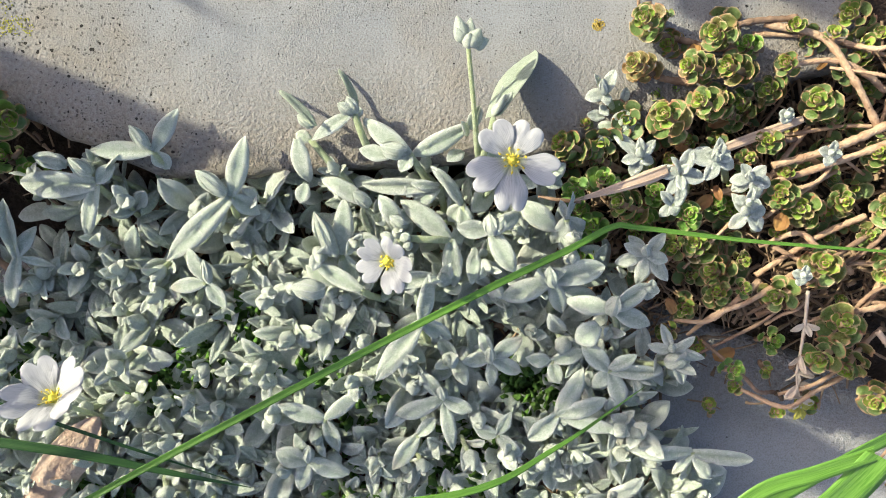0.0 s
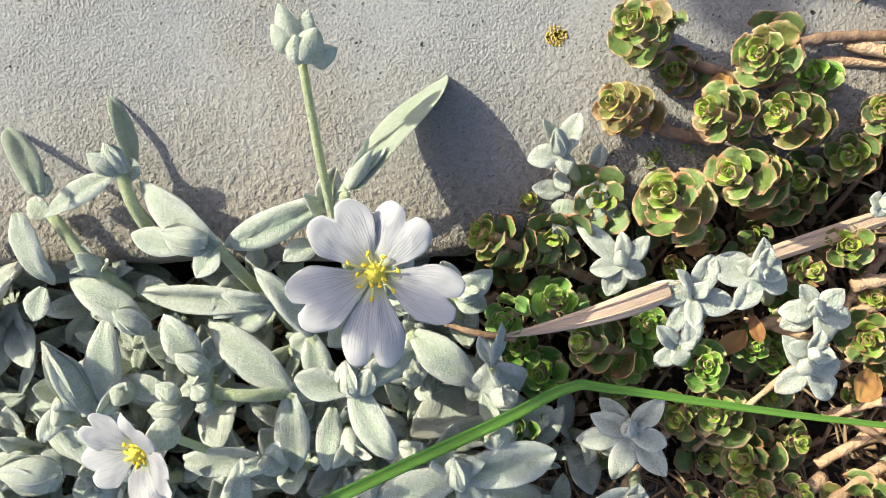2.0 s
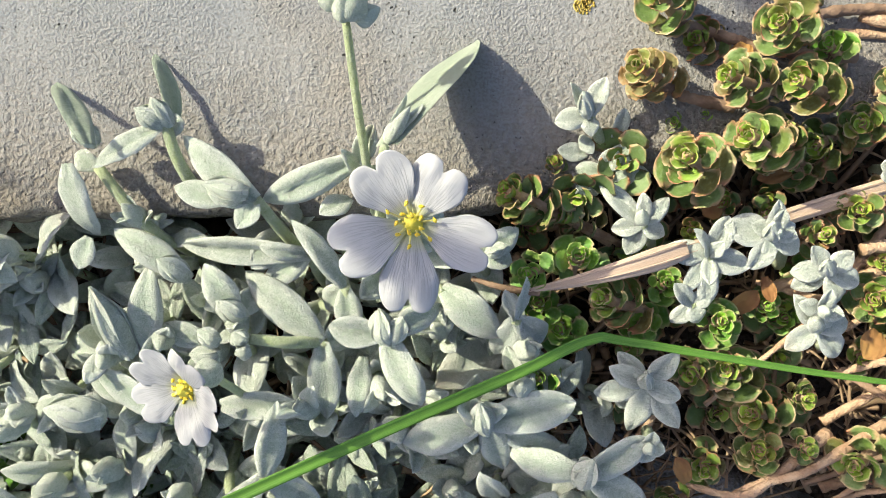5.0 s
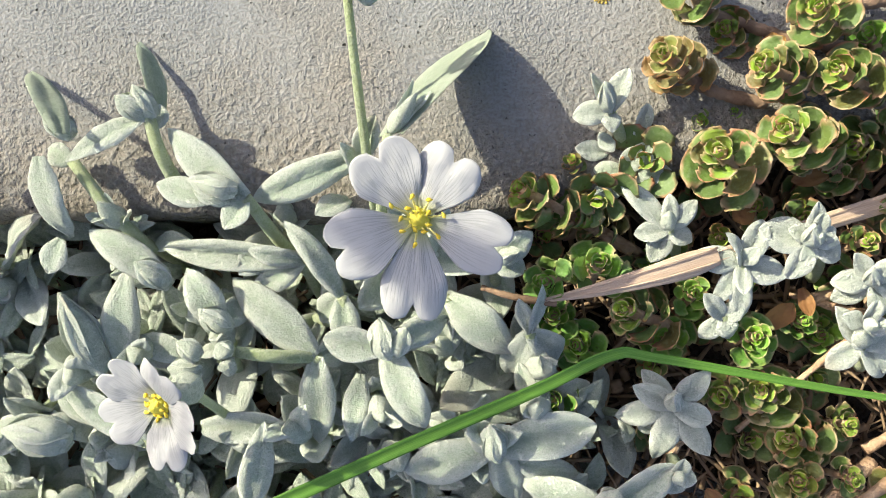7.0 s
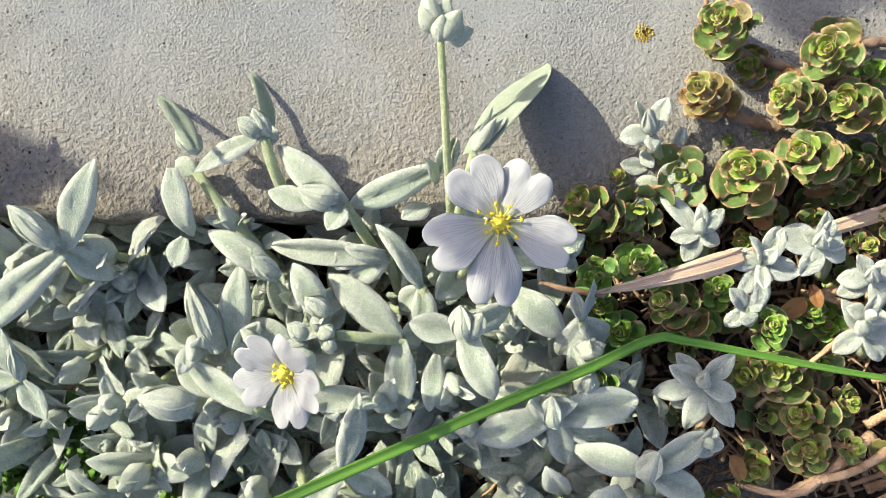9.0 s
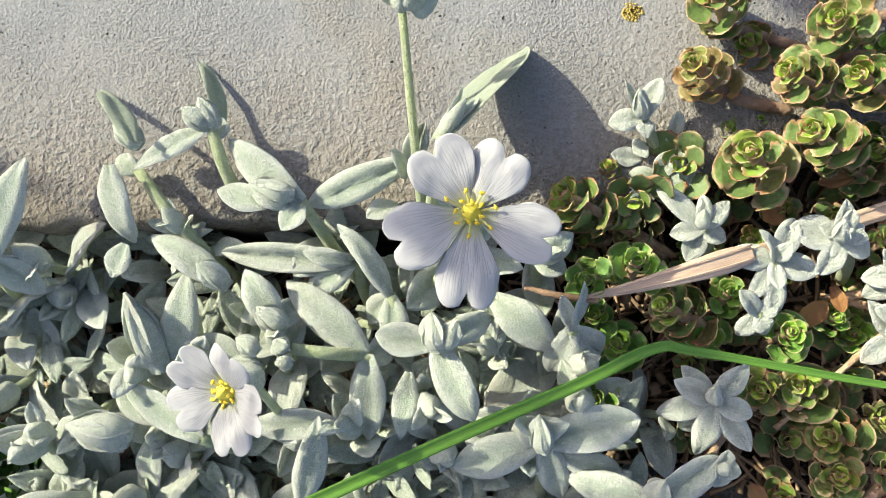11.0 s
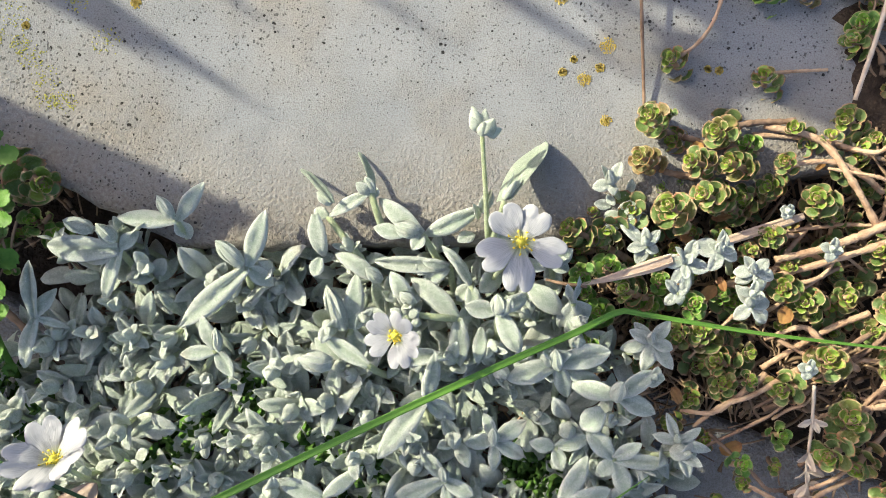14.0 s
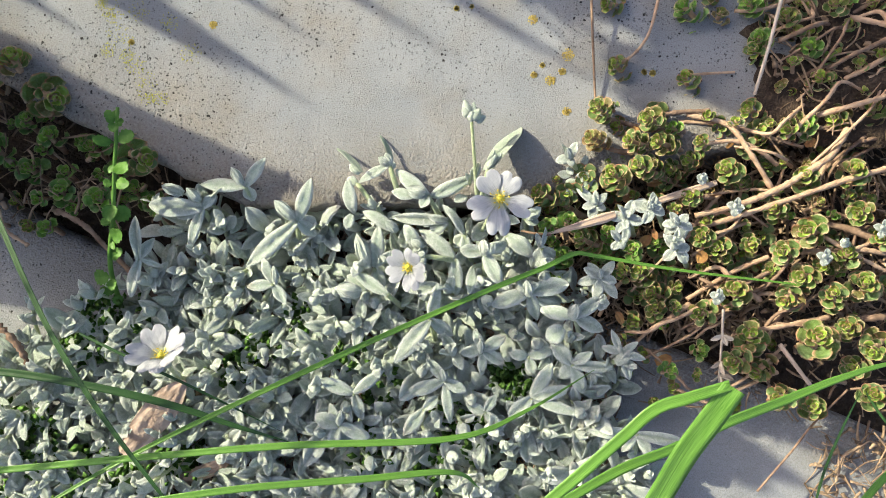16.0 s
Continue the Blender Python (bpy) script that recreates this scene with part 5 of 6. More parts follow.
# ---- stonecrop rosettes ----
stonecrop(0.0425, 0.0591, 0.0085, 0.98, 30, 175, "red", 4)
stonecrop(0.0568, 0.0560, 0.0090, 0.96, 38, 190, "red", 4)
stonecrop(0.0410, 0.0503, 0.0070, 0.86, 40, 170, "dry", 4)
stonecrop(0.0519, 0.0496, 0.0080, 0.86, 56, 178, "red", 5)
stonecrop(0.0600, 0.0495, 0.0082, 0.98, 48, 178, "red", 4)
stonecrop(0.0710, 0.0456, 0.0030, 0.90, 35, 190, "red", 3)
stonecrop(0.0547, 0.0425, 0.0085, 1.00, 48, 172, "red", 5)
stonecrop(0.0472, 0.0395, 0.0085, 1.12, 30, 165, "red", 3)
stonecrop(0.0715, 0.0345, 0.0030, 0.90, 25, 170, "red", 2)
stonecrop(0.0266, 0.0345, 0.0030, 0.88, 62, 158, "red", 5)
stonecrop(0.0322, 0.0387, 0.0010, 0.50, 30, 120, "red", 0)
stonecrop(0.0358, 0.0262, 0.0020, 1.15, 22, 110, "green", 0)
stonecrop(0.0296, 0.0242, 0.0030, 0.85, 25, 190, "green", 0)
stonecrop(0.0318, 0.0196, -0.0025, 0.85, 15, 120, "green", 0)
stonecrop(0.0350, 0.0160, -0.0030, 0.95, 20, 150, "green", 1)
stonecrop(0.0478, 0.0448, 0.0, 0.50, 20, 150, "green", 0)
stonecrop(0.0520, 0.0462, -0.0005, 0.42, 20, 150, "green", 0)
stonecrop(0.0555, 0.0188, 0.0010, 0.88, 15, 120, "green", 1)
stonecrop(0.0674, 0.0310, 0.0020, 0.72, 15, 100, "red", 0)
stonecrop(0.0400, 0.0212, 0.0025, 1.00, 48, 165, "red", 3)
stonecrop(0.0580, 0.0120, -0.0010, 1.00, 40, 150, "red", 3)
stonecrop(0.0322, 0.0090, -0.0030, 0.80, 30, 170, "green", 2)
stonecrop(0.0496, 0.0555, 0.0018, 0.85, 35, 190, "red", 2)
stonecrop(0.0750, 0.0230, 0.0020, 0.95, 30, 180, "red", 2)
stonecrop(0.0630, 0.0010, -0.001, 1.00, 25, 150, "red", 2)
stonecrop(0.0689, 0.0020, 0.0, 0.60, 10, 90, "red", 0)
stonecrop(0.0625, 0.0060, -0.002, 0.98, 45, 165, "red", 4)
stonecrop(0.0640, 0.0400, 0.0, 0.75, 45, 175, "red", 3)
stonecrop(0.0628, 0.0209, -0.002, 0.65, 10, 90, "green", 0)
stonecrop(0.0552, 0.0346, -0.001, 0.80, 25, 150, "red", 0)
stonecrop(0.0484, 0.0234, -0.0005, 0.78, 15, 120, "green", 0)
stonecrop(0.0701, 0.0079, -0.004, 0.74, 15, 40, "red", 0)
stonecrop(0.0407, 0.0426, -0.001, 0.39, 20, 60, "green", 0)
stonecrop(0.0346, 0.0315, 0.0, 0.72, 55, 160, "red", 3)
stonecrop(0.04872, 0.07335, 0.0033, 1.01, 38, 170, "red", 2)
stonecrop(0.06938, 0.07023, 0.0033, 0.93, 33, 155, "red", 3)
stonecrop(0.046, 0.09219, 0.0023, 0.93, 48, 200, "red", 3)
stonecrop(0.06853, 0.09174, 0.0033, 1.14, 55, 150, "green", 3)
stonecrop(0.07986, 0.09025, 0.0023, 0.97, 20, 100, "dry", 0)
stonecrop(0.09021, 0.07942, 0.002, 1.02, 43, 185, "red", 1)
stonecrop(0.10882, 0.07098, 0.0033, 1.26, 28, 140, "red", 2)
stonecrop(0.11765, 0.08706, 0.0023, 1.20, 33, 155, "red", 3)
stonecrop(0.0998, 0.05574, 0.0033, 1.20, 48, 200, "red", 3)
stonecrop(0.08859, 0.06124, 0.0023, 1.10, 43, 185, "red", 1)
stonecrop(0.11355, 0.05984, 0.0023, 1.13, 48, 200, "red", 3)
stonecrop(0.11912, 0.04428, 0.0033, 1.20, 28, 140, "red", 2)
stonecrop(0.12473, 0.06308, 0.003, 1.10, 33, 155, "red", 3)
stonecrop(0.10535, 0.04196, 0.0023, 1.17, 33, 155, "red", 3)
stonecrop(0.08213, 0.04319, 0.0023, 1.12, 38, 170, "red", 2)
stonecrop(0.10574, 0.02579, 0.0033, 1.30, 43, 185, "red", 1)
stonecrop(0.12104, 0.03144, 0.0023, 1.10, 43, 185, "red", 1)
stonecrop(0.10914, 0.03427, 0.003, 0.74, 15, 60, "dry", 0)
stonecrop(0.12269, 0.01091, 0.0023, 1.30, 28, 140, "red", 2)
stonecrop(0.11371, 0.0076, 0.0023, 1.10, 33, 155, "red", 3)
stonecrop(0.08505, 0.00735, 0.0023, 1.27, 28, 140, "red", 2)
stonecrop(0.09856, 0.01942, 0.003, 1.07, 43, 185, "red", 1)
stonecrop(0.10861, -0.00526, 0.0043, 1.46, 28, 140, "red", 2)
stonecrop(0.0898, -0.0056, 0.003, 1.20, 28, 140, "red", 2)
stonecrop(0.085, -0.01312, 0.003, 1.13, 43, 185, "red", 1)
stonecrop(0.06726, -0.01662, 0.0, 0.83, 12, 90, "green", 0)
stonecrop(0.1247, -0.00831, 0.003, 1.17, 48, 200, "red", 3)
stonecrop(0.09807, -0.02314, 0.003, 1.13, 43, 185, "red", 1)
stonecrop(0.10937, -0.02562, 0.0, 1.03, 28, 140, "red", 2)
stonecrop(0.07612, 0.00032, 0.0, 1.14, 43, 185, "red", 1)
stonecrop(0.09242, -0.01633, 0.001, 1.02, 48, 200, "red", 3)
stonecrop(0.12722, 0.07849, 0.003, 1.13, 33, 155, "red", 3)
stonecrop(0.12474, 0.09389, 0.003, 1.23, 43, 185, "red", 1)
stonecrop(0.10662, 0.0855, 0.001, 1.02, 38, 170, "red", 2)
stonecrop(0.10219, 0.06662, 0.0, 1.10, 33, 155, "red", 3)
stonecrop(0.12779, 0.0247, 0.002, 1.08, 43, 185, "red", 1)
stonecrop(0.11853, 0.01942, 0.001, 1.10, 28, 140, "red", 2)
stonecrop(0.10046, 0.00543, 0.001, 1.10, 48, 200, "red", 3)
stonecrop(0.10485, 0.01223, 0.002, 1.09, 43, 185, "red", 1)
stonecrop(0.12593, -0.02152, 0.001, 1.10, 28, 140, "red", 2)
stonecrop(0.06675, 0.04289, 0.001, 1.02, 48, 200, "red", 3)
stonecrop(0.0922, 0.05251, 0.0, 0.95, 33, 155, "red", 3)
stonecrop(0.09694, 0.03208, 0.001, 1.02, 38, 170, "red", 2)
stonecrop(0.11249, 0.0159, 0.0, 1.03, 48, 200, "red", 3)
stonecrop(0.11915, -0.00218, 0.0, 1.08, 38, 170, "red", 2)
stonecrop(0.12198, -0.01386, -0.002, 1.11, 38, 170, "red", 2)
stonecrop(0.07737, -0.01071, -0.003, 0.84, 10, 90, "green", 0)
stonecrop(0.08084, 0.01978, 0.0, 1.03, 38, 170, "red", 2)

stonecrop(0.0905, 0.0825, 0.0045, 0.95, 30, 180, "green", 2)
stonecrop(0.0870, 0.0930, 0.0050, 0.95, 40, 170, "green", 3)
stonecrop(0.0760, 0.0960, 0.0045, 0.90, 35, 190, "red", 2)
stonecrop(0.0980, 0.0890, 0.0055, 1.00, 30, 160, "red", 2)
stonecrop(0.1045, 0.0800, 0.0055, 0.95, 35, 190, "green", 2)
stonecrop(0.1120, 0.0930, 0.0060, 1.05, 30, 180, "red", 2)

# stonecrop in the shade at the slab's other corner
stonecrop(-0.11943, 0.05785, 0.0043, 1.62, 50, -20, "red", 3)
stonecrop(-0.09084, 0.03995, 0.0043, 1.47, 50, -20, "red", 3)
stonecrop(-0.1315, 0.06889, 0.0063, 1.46, 25, 60, "red", 0)
stonecrop(-0.13600, 0.07000, 0.0020, 1.10, 15, 60, "red", 0)
stonecrop(-0.12619, 0.0482, -0.0060, 1.26, 15, 60, "green", 0)
stonecrop(-0.11327, 0.04561, -0.0080, 1.28, 10, 60, "green", 0)
stonecrop(-0.13283, 0.03796, -0.0080, 1.35, 10, 60, "green", 0)
stonecrop(-0.10925, 0.02894, -0.0060, 1.34, 15, 40, "green", 0)
stonecrop(-0.12272, 0.03135, -0.0080, 1.20, 15, 40, "green", 0)
stonecrop(-0.13422, 0.05342, -0.0070, 1.20, 15, 60, "green", 0)
stonecrop(-0.0998, 0.03231, -0.0090, 1.13, 15, 40, "green", 0)
stonecrop(-0.11966, 0.06971, -0.0070, 1.12, 20, 50, "green", 0)
stonecrop(-0.09445, 0.02929, -0.0110, 1.14, 15, 40, "green", 0)
stonecrop(-0.12789, 0.0624, -0.0070, 1.12, 10, 60, "green", 0)
stonecrop(-0.14391, 0.06127, 0.003, 1.41, 15, 60, "red", 0)
stonecrop(-0.144, 0.04436, -0.0070, 1.42, 15, 60, "green", 0)
stonecrop(-0.10583, 0.03889, -0.0080, 1.13, 10, 40, "green", 0)

# ---- white flowers ----
white_flower((0.0147, 0.0302, 0.0158), (0.02, -0.1, 1), 0.0085, -17, 7, (0.00921, 0.01975, -0.008),
             "large open white flower with notched striped petals and yellow stamens", 1, 0.82,
             ((-17, 1.02, 0.92, 0), (62, 0.84, 0.96, 10), (126, 0.92, 1.04, 6), (205, 1.02, 1.02, 0), (269, 1.12, 0.98, -5)))
white_flower((-0.0099, 0.0103, 0.0154), (-0.42, -0.32, 1), 0.0059, -6, 24, (-0.00681, 0.00044, -0.008),
             "half-open white cup-shaped flower with yellow stamens", 2, 0.95)
white_flower((-0.07599, -0.01633, 0.018), (-0.06, 0.76, 1), 0.0084, -22, 31, (-0.07886, -0.02945, -0.008),
             "white flower tipped forward, shallow cup of notched petals", 1, 0.88)

# ---- grass ----
grass([(-0.10559, -0.05776, 0.022), (-0.0771, -0.04023, 0.021), (-0.02791, -0.01464, 0.016), (0.0104, 0.00376, 0.0095), (0.02839, 0.0118, 0.0060), (0.03740, 0.01630, 0.0050), (0.04344, 0.01607, 0.0042), (0.0686, 0.01288, 0.002), (0.09877, 0.01036, 0.001), (0.1092, 0.00942, 0.0)], 0.00145, "long bright green grass blade lying kinked across the plants", GRASS, fold=0.5, taper=0.95, root=0.5, tip_from=0.36)
grass([(-0.15113, -0.05053, 0.026), (-0.11278, -0.04632, 0.026), (-0.06846, -0.04033, 0.027), (-0.03659, -0.03658, 0.027), (0.00381, -0.03386, 0.024), (0.02316, -0.02702, 0.019), (0.04205, -0.01583, 0.015)], 0.0017, "broad bright green grass blade arching over the mat", GRASS, fold=0.2)
grass([(-0.09256, -0.05466, 0.034), (-0.05175, -0.04711, 0.032), (-0.01871, -0.04407, 0.028), (0.00413, -0.04249, 0.024), (0.01185, -0.04808, 0.018)], 0.0017, "broad bright green grass blade arching over the mat", GRASS, fold=0.2)
grass([(-0.15324, -0.02267, 0.016), (-0.12217, -0.0228, 0.015), (-0.09767, -0.02599, 0.013), (-0.07635, -0.03079, 0.01), (-0.05799, -0.037, 0.006), (-0.04212, -0.04183, 0.003)], 0.0021, "dark green grass blade low over the mat, its shade put into the colour", GRASS_DARK)
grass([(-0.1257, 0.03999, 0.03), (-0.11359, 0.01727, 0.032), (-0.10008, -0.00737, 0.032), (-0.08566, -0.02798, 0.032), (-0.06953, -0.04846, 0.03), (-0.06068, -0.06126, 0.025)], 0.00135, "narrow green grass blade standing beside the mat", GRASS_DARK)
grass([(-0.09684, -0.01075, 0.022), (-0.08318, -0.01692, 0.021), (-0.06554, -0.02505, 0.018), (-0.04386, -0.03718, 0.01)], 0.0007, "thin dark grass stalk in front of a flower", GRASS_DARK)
grass([(0.01487, -0.05235, 0.044), (0.02906, -0.03792, 0.049), (0.04024, -0.02586, 0.053), (0.0468, -0.0191, 0.055), (0.05359, -0.01628, 0.056), (0.06211, -0.01333, 0.056)], 0.0026, "broad green grass blade sharply bent over at its middle", GRASS, fold=0.2, taper=0.15, more=(([(0.04696, -0.05596, 0.034), (0.05135, -0.04194, 0.042), (0.05524, -0.02944, 0.049), (0.0594, -0.02008, 0.054), (0.0627, -0.01374, 0.0563)], 0.0056, 0.1, 0.45),))
grass([(0.01774, -0.05176, 0.04), (0.03216, -0.04303, 0.039), (0.04444, -0.0365, 0.037), (0.05874, -0.03129, 0.034), (0.07175, -0.02531, 0.032), (0.08745, -0.01996, 0.028), (0.10125, -0.0146, 0.026), (0.11507, -0.01041, 0.024), (0.13706, -0.00629, 0.02)], 0.0024, "long green grass blade crossing above the lower slab", GRASS, fold=0.2)
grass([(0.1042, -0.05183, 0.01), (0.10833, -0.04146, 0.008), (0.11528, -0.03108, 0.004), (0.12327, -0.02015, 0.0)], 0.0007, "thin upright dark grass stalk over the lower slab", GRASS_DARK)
grass([(0.10765, -0.05136, 0.02), (0.1164, -0.04086, 0.02), (0.1295, -0.03057, 0.018)], 0.002, "green grass blade over the lower slab", GRASS)

runner([(0.0455, 0.0572, 0.0030), (0.0530, 0.0560, 0.0016), (0.0600, 0.0545, 0.0016), (0.0700, 0.0540, 0.0020)], 0.0007, 0.0008, TWIG)
runner([(0.0445, 0.0493, 0.0030), (0.0490, 0.0480, 0.0016), (0.0550, 0.0470, 0.0016)], 0.0007, 0.0008, TWIG)
runner([(0.0600, 0.0578, 0.0030), (0.0680, 0.0600, 0.0018), (0.0770, 0.0606, 0.0020)], 0.0007, 0.0008, TWIG)
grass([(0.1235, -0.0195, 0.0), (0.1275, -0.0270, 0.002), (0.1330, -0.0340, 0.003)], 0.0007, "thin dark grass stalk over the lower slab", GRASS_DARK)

# ---- runners, straws, twigs ----
runner([(0.07067, 0.05963, 0.001), (0.08219, 0.05625, 0.003), (0.08882, 0.0473, 0.004), (0.09657, 0.03747, 0.001)], 0.00072, 0.000792, RUNNER, "", "stonecrop_runner", "stem", 0.1)
runner([(0.06851, 0.05775, 0.0), (0.08333, 0.05678, 0.001), (0.09341, 0.05404, 0.001), (0.10667, 0.05171, -0.002)], 0.000576, 0.000576, RUNNER, "", "stonecrop_runner", "stem", 0.1)
runner([(0.07266, 0.05005, 0.002), (0.08424, 0.05157, 0.003), (0.09172, 0.04878, 0.003), (0.09814, 0.04552, 0.0)], 0.000648, 0.00072, RUNNER, "", "stonecrop_runner", "stem", 0.1)
runner([(0.11788, 0.05666, 0.002), (0.11237, 0.0483, 0.003), (0.10416, 0.04214, 0.003), (0.09643, 0.03732, 0.002), (0.08529, 0.03251, 0.001), (0.07402, 0.02935, 0.0)], 0.00108, 0.000864, RUNNER, "", "stonecrop_runner", "stem", 0.1)
runner([(0.13441, 0.04672, 0.002), (0.11791, 0.04143, 0.002), (0.10141, 0.03514, 0.002), (0.08574, 0.02926, 0.0), (0.07478, 0.02566, -0.002)], 0.000936, 0.00072, RUNNER, "", "stonecrop_runner", "stem", 0.1)
runner([(0.1332, 0.08173, 0.004), (0.12411, 0.07549, 0.004), (0.11645, 0.07132, 0.003)], 0.000792, 0.00072, RUNNER, "", "stonecrop_runner", "stem", 0.1)
runner([(0.06131, 0.09418, 0.002), (0.05881, 0.08432, 0.0025), (0.05522, 0.07815, 0.0025), (0.05046, 0.07403, 0.003)], 0.000504, 0.000432, RUNNER, "", "stonecrop_runner", "stem", 0.1)
runner([(0.06981, 0.07103, 0.003), (0.07788, 0.07229, 0.0015), (0.08481, 0.07302, 0.001)], 0.000432, 0.00036, RUNNER, "", "stonecrop_runner", "stem", 0.1)
runner([(0.08419, 0.09137, 0.002), (0.09132, 0.09151, 0.003), (0.10051, 0.0949, 0.003), (0.10719, 0.09857, 0.003)], 0.000576, 0.000576, RUNNER, "", "stonecrop_runner", "stem", 0.1)
runner([(0.09386, 0.0617, -0.002), (0.10217, 0.07009, 0.0), (0.1095, 0.07485, 0.002)], 0.0008, 0.0007, TWIG, "", "stonecrop_runner", "stem", 0.1)
runner([(0.09726, 0.018, -0.003), (0.08758, 0.01341, -0.004), (0.07361, 0.00433, -0.005)], 0.000792, 0.000648, RUNNER, "", "stonecrop_runner", "stem", 0.1)
runner([(0.10966, 0.004, -0.004), (0.09658, 0.00691, -0.005), (0.08345, -0.00047, -0.006)], 0.000648, 0.000648, RUNNER, "", "stonecrop_runner", "stem", 0.1)
runner([(0.11191, 0.0242, 0.001), (0.12242, 0.01878, 0.0), (0.13163, 0.01499, -0.002)], 0.000648, 0.000576, RUNNER, "", "stonecrop_runner", "stem", 0.1)
runner([(0.09891, -0.00785, 0.001), (0.10388, -0.01423, 0.001), (0.10988, -0.02084, -0.001)], 0.0007, 0.0006, STRAW, "", "stonecrop_runner", "stem", 0.1)
runner([(0.05528, 0.0105, -0.004), (0.05073, 0.00517, -0.006), (0.04788, -0.00191, -0.008)], 0.000648, 0.000648, RUNNER, "", "stonecrop_runner", "stem", 0.1)
runner([(0.13288, 0.0015, -0.004), (0.12204, -0.00066, -0.005), (0.11077, -0.00797, -0.006)], 0.0012, 0.0009, TWIG, "", "stonecrop_runner", "stem", 0.1)
runner([(0.13037, 0.02327, 0.0), (0.11746, 0.02814, -0.003), (0.10494, 0.02788, -0.005)], 0.0012, 0.001, TWIG, "", "stonecrop_runner", "stem", 0.1)
dry_straw([(0.0292, 0.0219, 0.0035), (0.0352, 0.0236, 0.0048), (0.0420, 0.0258, 0.0052), (0.0495, 0.0284, 0.0040)], 0.0029, "pale tan flattened dry straw lying across the stonecrop")
dry_straw([(0.0490, 0.0280, 0.0035), (0.0592, 0.0318, 0.0022), (0.0665, 0.0346, 0.0020), (0.0800, 0.0394, 0.0010)], 0.0021, "pale tan flattened dry straw under the silvery shoots", 0.85)
runner([(0.02219, 0.02291, 0.001), (0.02622, 0.02209, 0.0025), (0.03098, 0.02169, 0.0035)], 0.00035, 0.0005, TWIG, "thin brown dry stalk beside the flower", "dry_stalk", "stalk", 0.1)
runner([(0.04016, 0.09866, 0.006), (0.04103, 0.08536, 0.005), (0.04225, 0.07239, 0.003), (0.04345, 0.06098, 0.001)], 0.00042, 0.00036, TWIG, "thin brown dry stalk lying on the concrete", "dry_stalk", "stalk", 0.04)
runner([(0.09462, 0.0933, 0.01), (0.09209, 0.0785, 0.007), (0.0899, 0.06569, 0.003)], 0.00055, 0.0005, PALE_TWIG, "bleached dry stalk leaning over the stonecrop", "dry_stalk", "stalk", 0.05)
dry_flower_stalk([(0.08153, 0.00183, 0.003), (0.08169, -0.00621, 0.002), (0.08207, -0.01313, 0.0), (0.08266, -0.01947, -0.002), (0.085, -0.02698, -0.004)], (0.24, 0.52, 0.70, 0.82, 0.92), 6, 'bleached dry flower stalk with papery husks hanging over the slab')
runner([(0.0968, -0.05289, -0.008), (0.10589, -0.04024, -0.006), (0.11205, -0.0314, -0.005), (0.1215, -0.02082, -0.004)], 0.00035, 0.0003, TWIG, "thin dry stalk over the lower slab", "dry_stalk", "stalk", 0.05)
runner([(-0.1175, 0.02403, 0.002), (-0.10972, 0.01971, 0.0), (-0.10392, 0.01323, -0.003), (-0.08944, -0.00188, -0.008)], 0.0008, 0.0008, TWIG, "brown root-like twig in the shade", "dry_twig", "twig", 0.15)
runner([(-0.13416, 0.03003, 0.006), (-0.13209, 0.01853, 0.004), (-0.12529, 0.013, 0.002)], 0.00072, 0.000504, RUNNER, "knotty brown twig end in the shade", "dry_twig", "twig", 0.2)
runner([(-0.13705, -0.00866, 0.0), (-0.12779, -0.01677, 0.0), (-0.12383, -0.02626, -0.003)], 0.001, 0.0008, TWIG, "rough brown twig beside the mat", "dry_twig", "twig", 0.25)

# ---- small plants in the shade ----
green_weed([(-0.10184, -0.00505, -0.01), (-0.09905, 0.00796, 0.004), (-0.09609, 0.02253, 0.01), (-0.0945, 0.03663, 0.014), (-0.09267, 0.05185, 0.018)])
dry_leaf((-0.0925, -0.0475, 0.002), (-0.0745, -0.0245, 0.004), 0.0095, 'curled dry tan leaf lying on the silver mat')
dry_leaf((-0.08233, -0.05884, -0.008), (-0.06292, -0.04983, -0.006), 0.005, 'small curled dry brown leaf deep in the mat')
red_leaf((0.05823, 0.01976, -0.003), (0.06108, 0.02319, -0.001), 0.0035, 'withered yellow-orange stonecrop leaf')
red_leaf((0.05238, 0.0336, 0.0), (0.05519, 0.03423, 0.0), 0.003, 'withered orange stonecrop leaf')
red_leaf((0.0648, -0.01518, -0.006), (0.06937, -0.01307, -0.005), 0.004, 'withered orange stonecrop leaf')

# ---- lichen on the concrete ----
lichen(0.02394, 0.08776, 0.00148, LICHEN)
lichen(0.03488, 0.07719, 0.00197, LICHEN)
lichen(0.02979, 0.06916, 0.00164, LICHEN)
lichen(0.03331, 0.07189, 0.00115, LICHEN)
lichen(0.02479, 0.07057, 0.00098, LICHEN)
lichen(0.035, 0.05976, 0.00131, LICHEN)
lichen(0.02727, 0.07363, 0.00082, LICHEN)
lichen(0.00053, 0.09059, 0.00082, LICHEN)
lichen(-0.07402, 0.08302, 0.00131, LICHEN)
lichen(-0.09927, 0.07691, 0.00098, LICHEN)
lichen(0.05805, 0.0725, 0.00082, LICHEN)
lichen(0.06061, 0.07224, 0.00098, LICHEN)
lichen(0.00518, 0.09127, 0.00066, LICHEN)
lichen(-0.10543, 0.08474, 0.00148, LICHEN_GREEN)
lichen(-0.1029, 0.07858, 0.00197, LICHEN_GREEN)
lichen(-0.09741, 0.06987, 0.00148, LICHEN_GREEN)
lichen(-0.09439, 0.06379, 0.00197, LICHEN_GREEN)
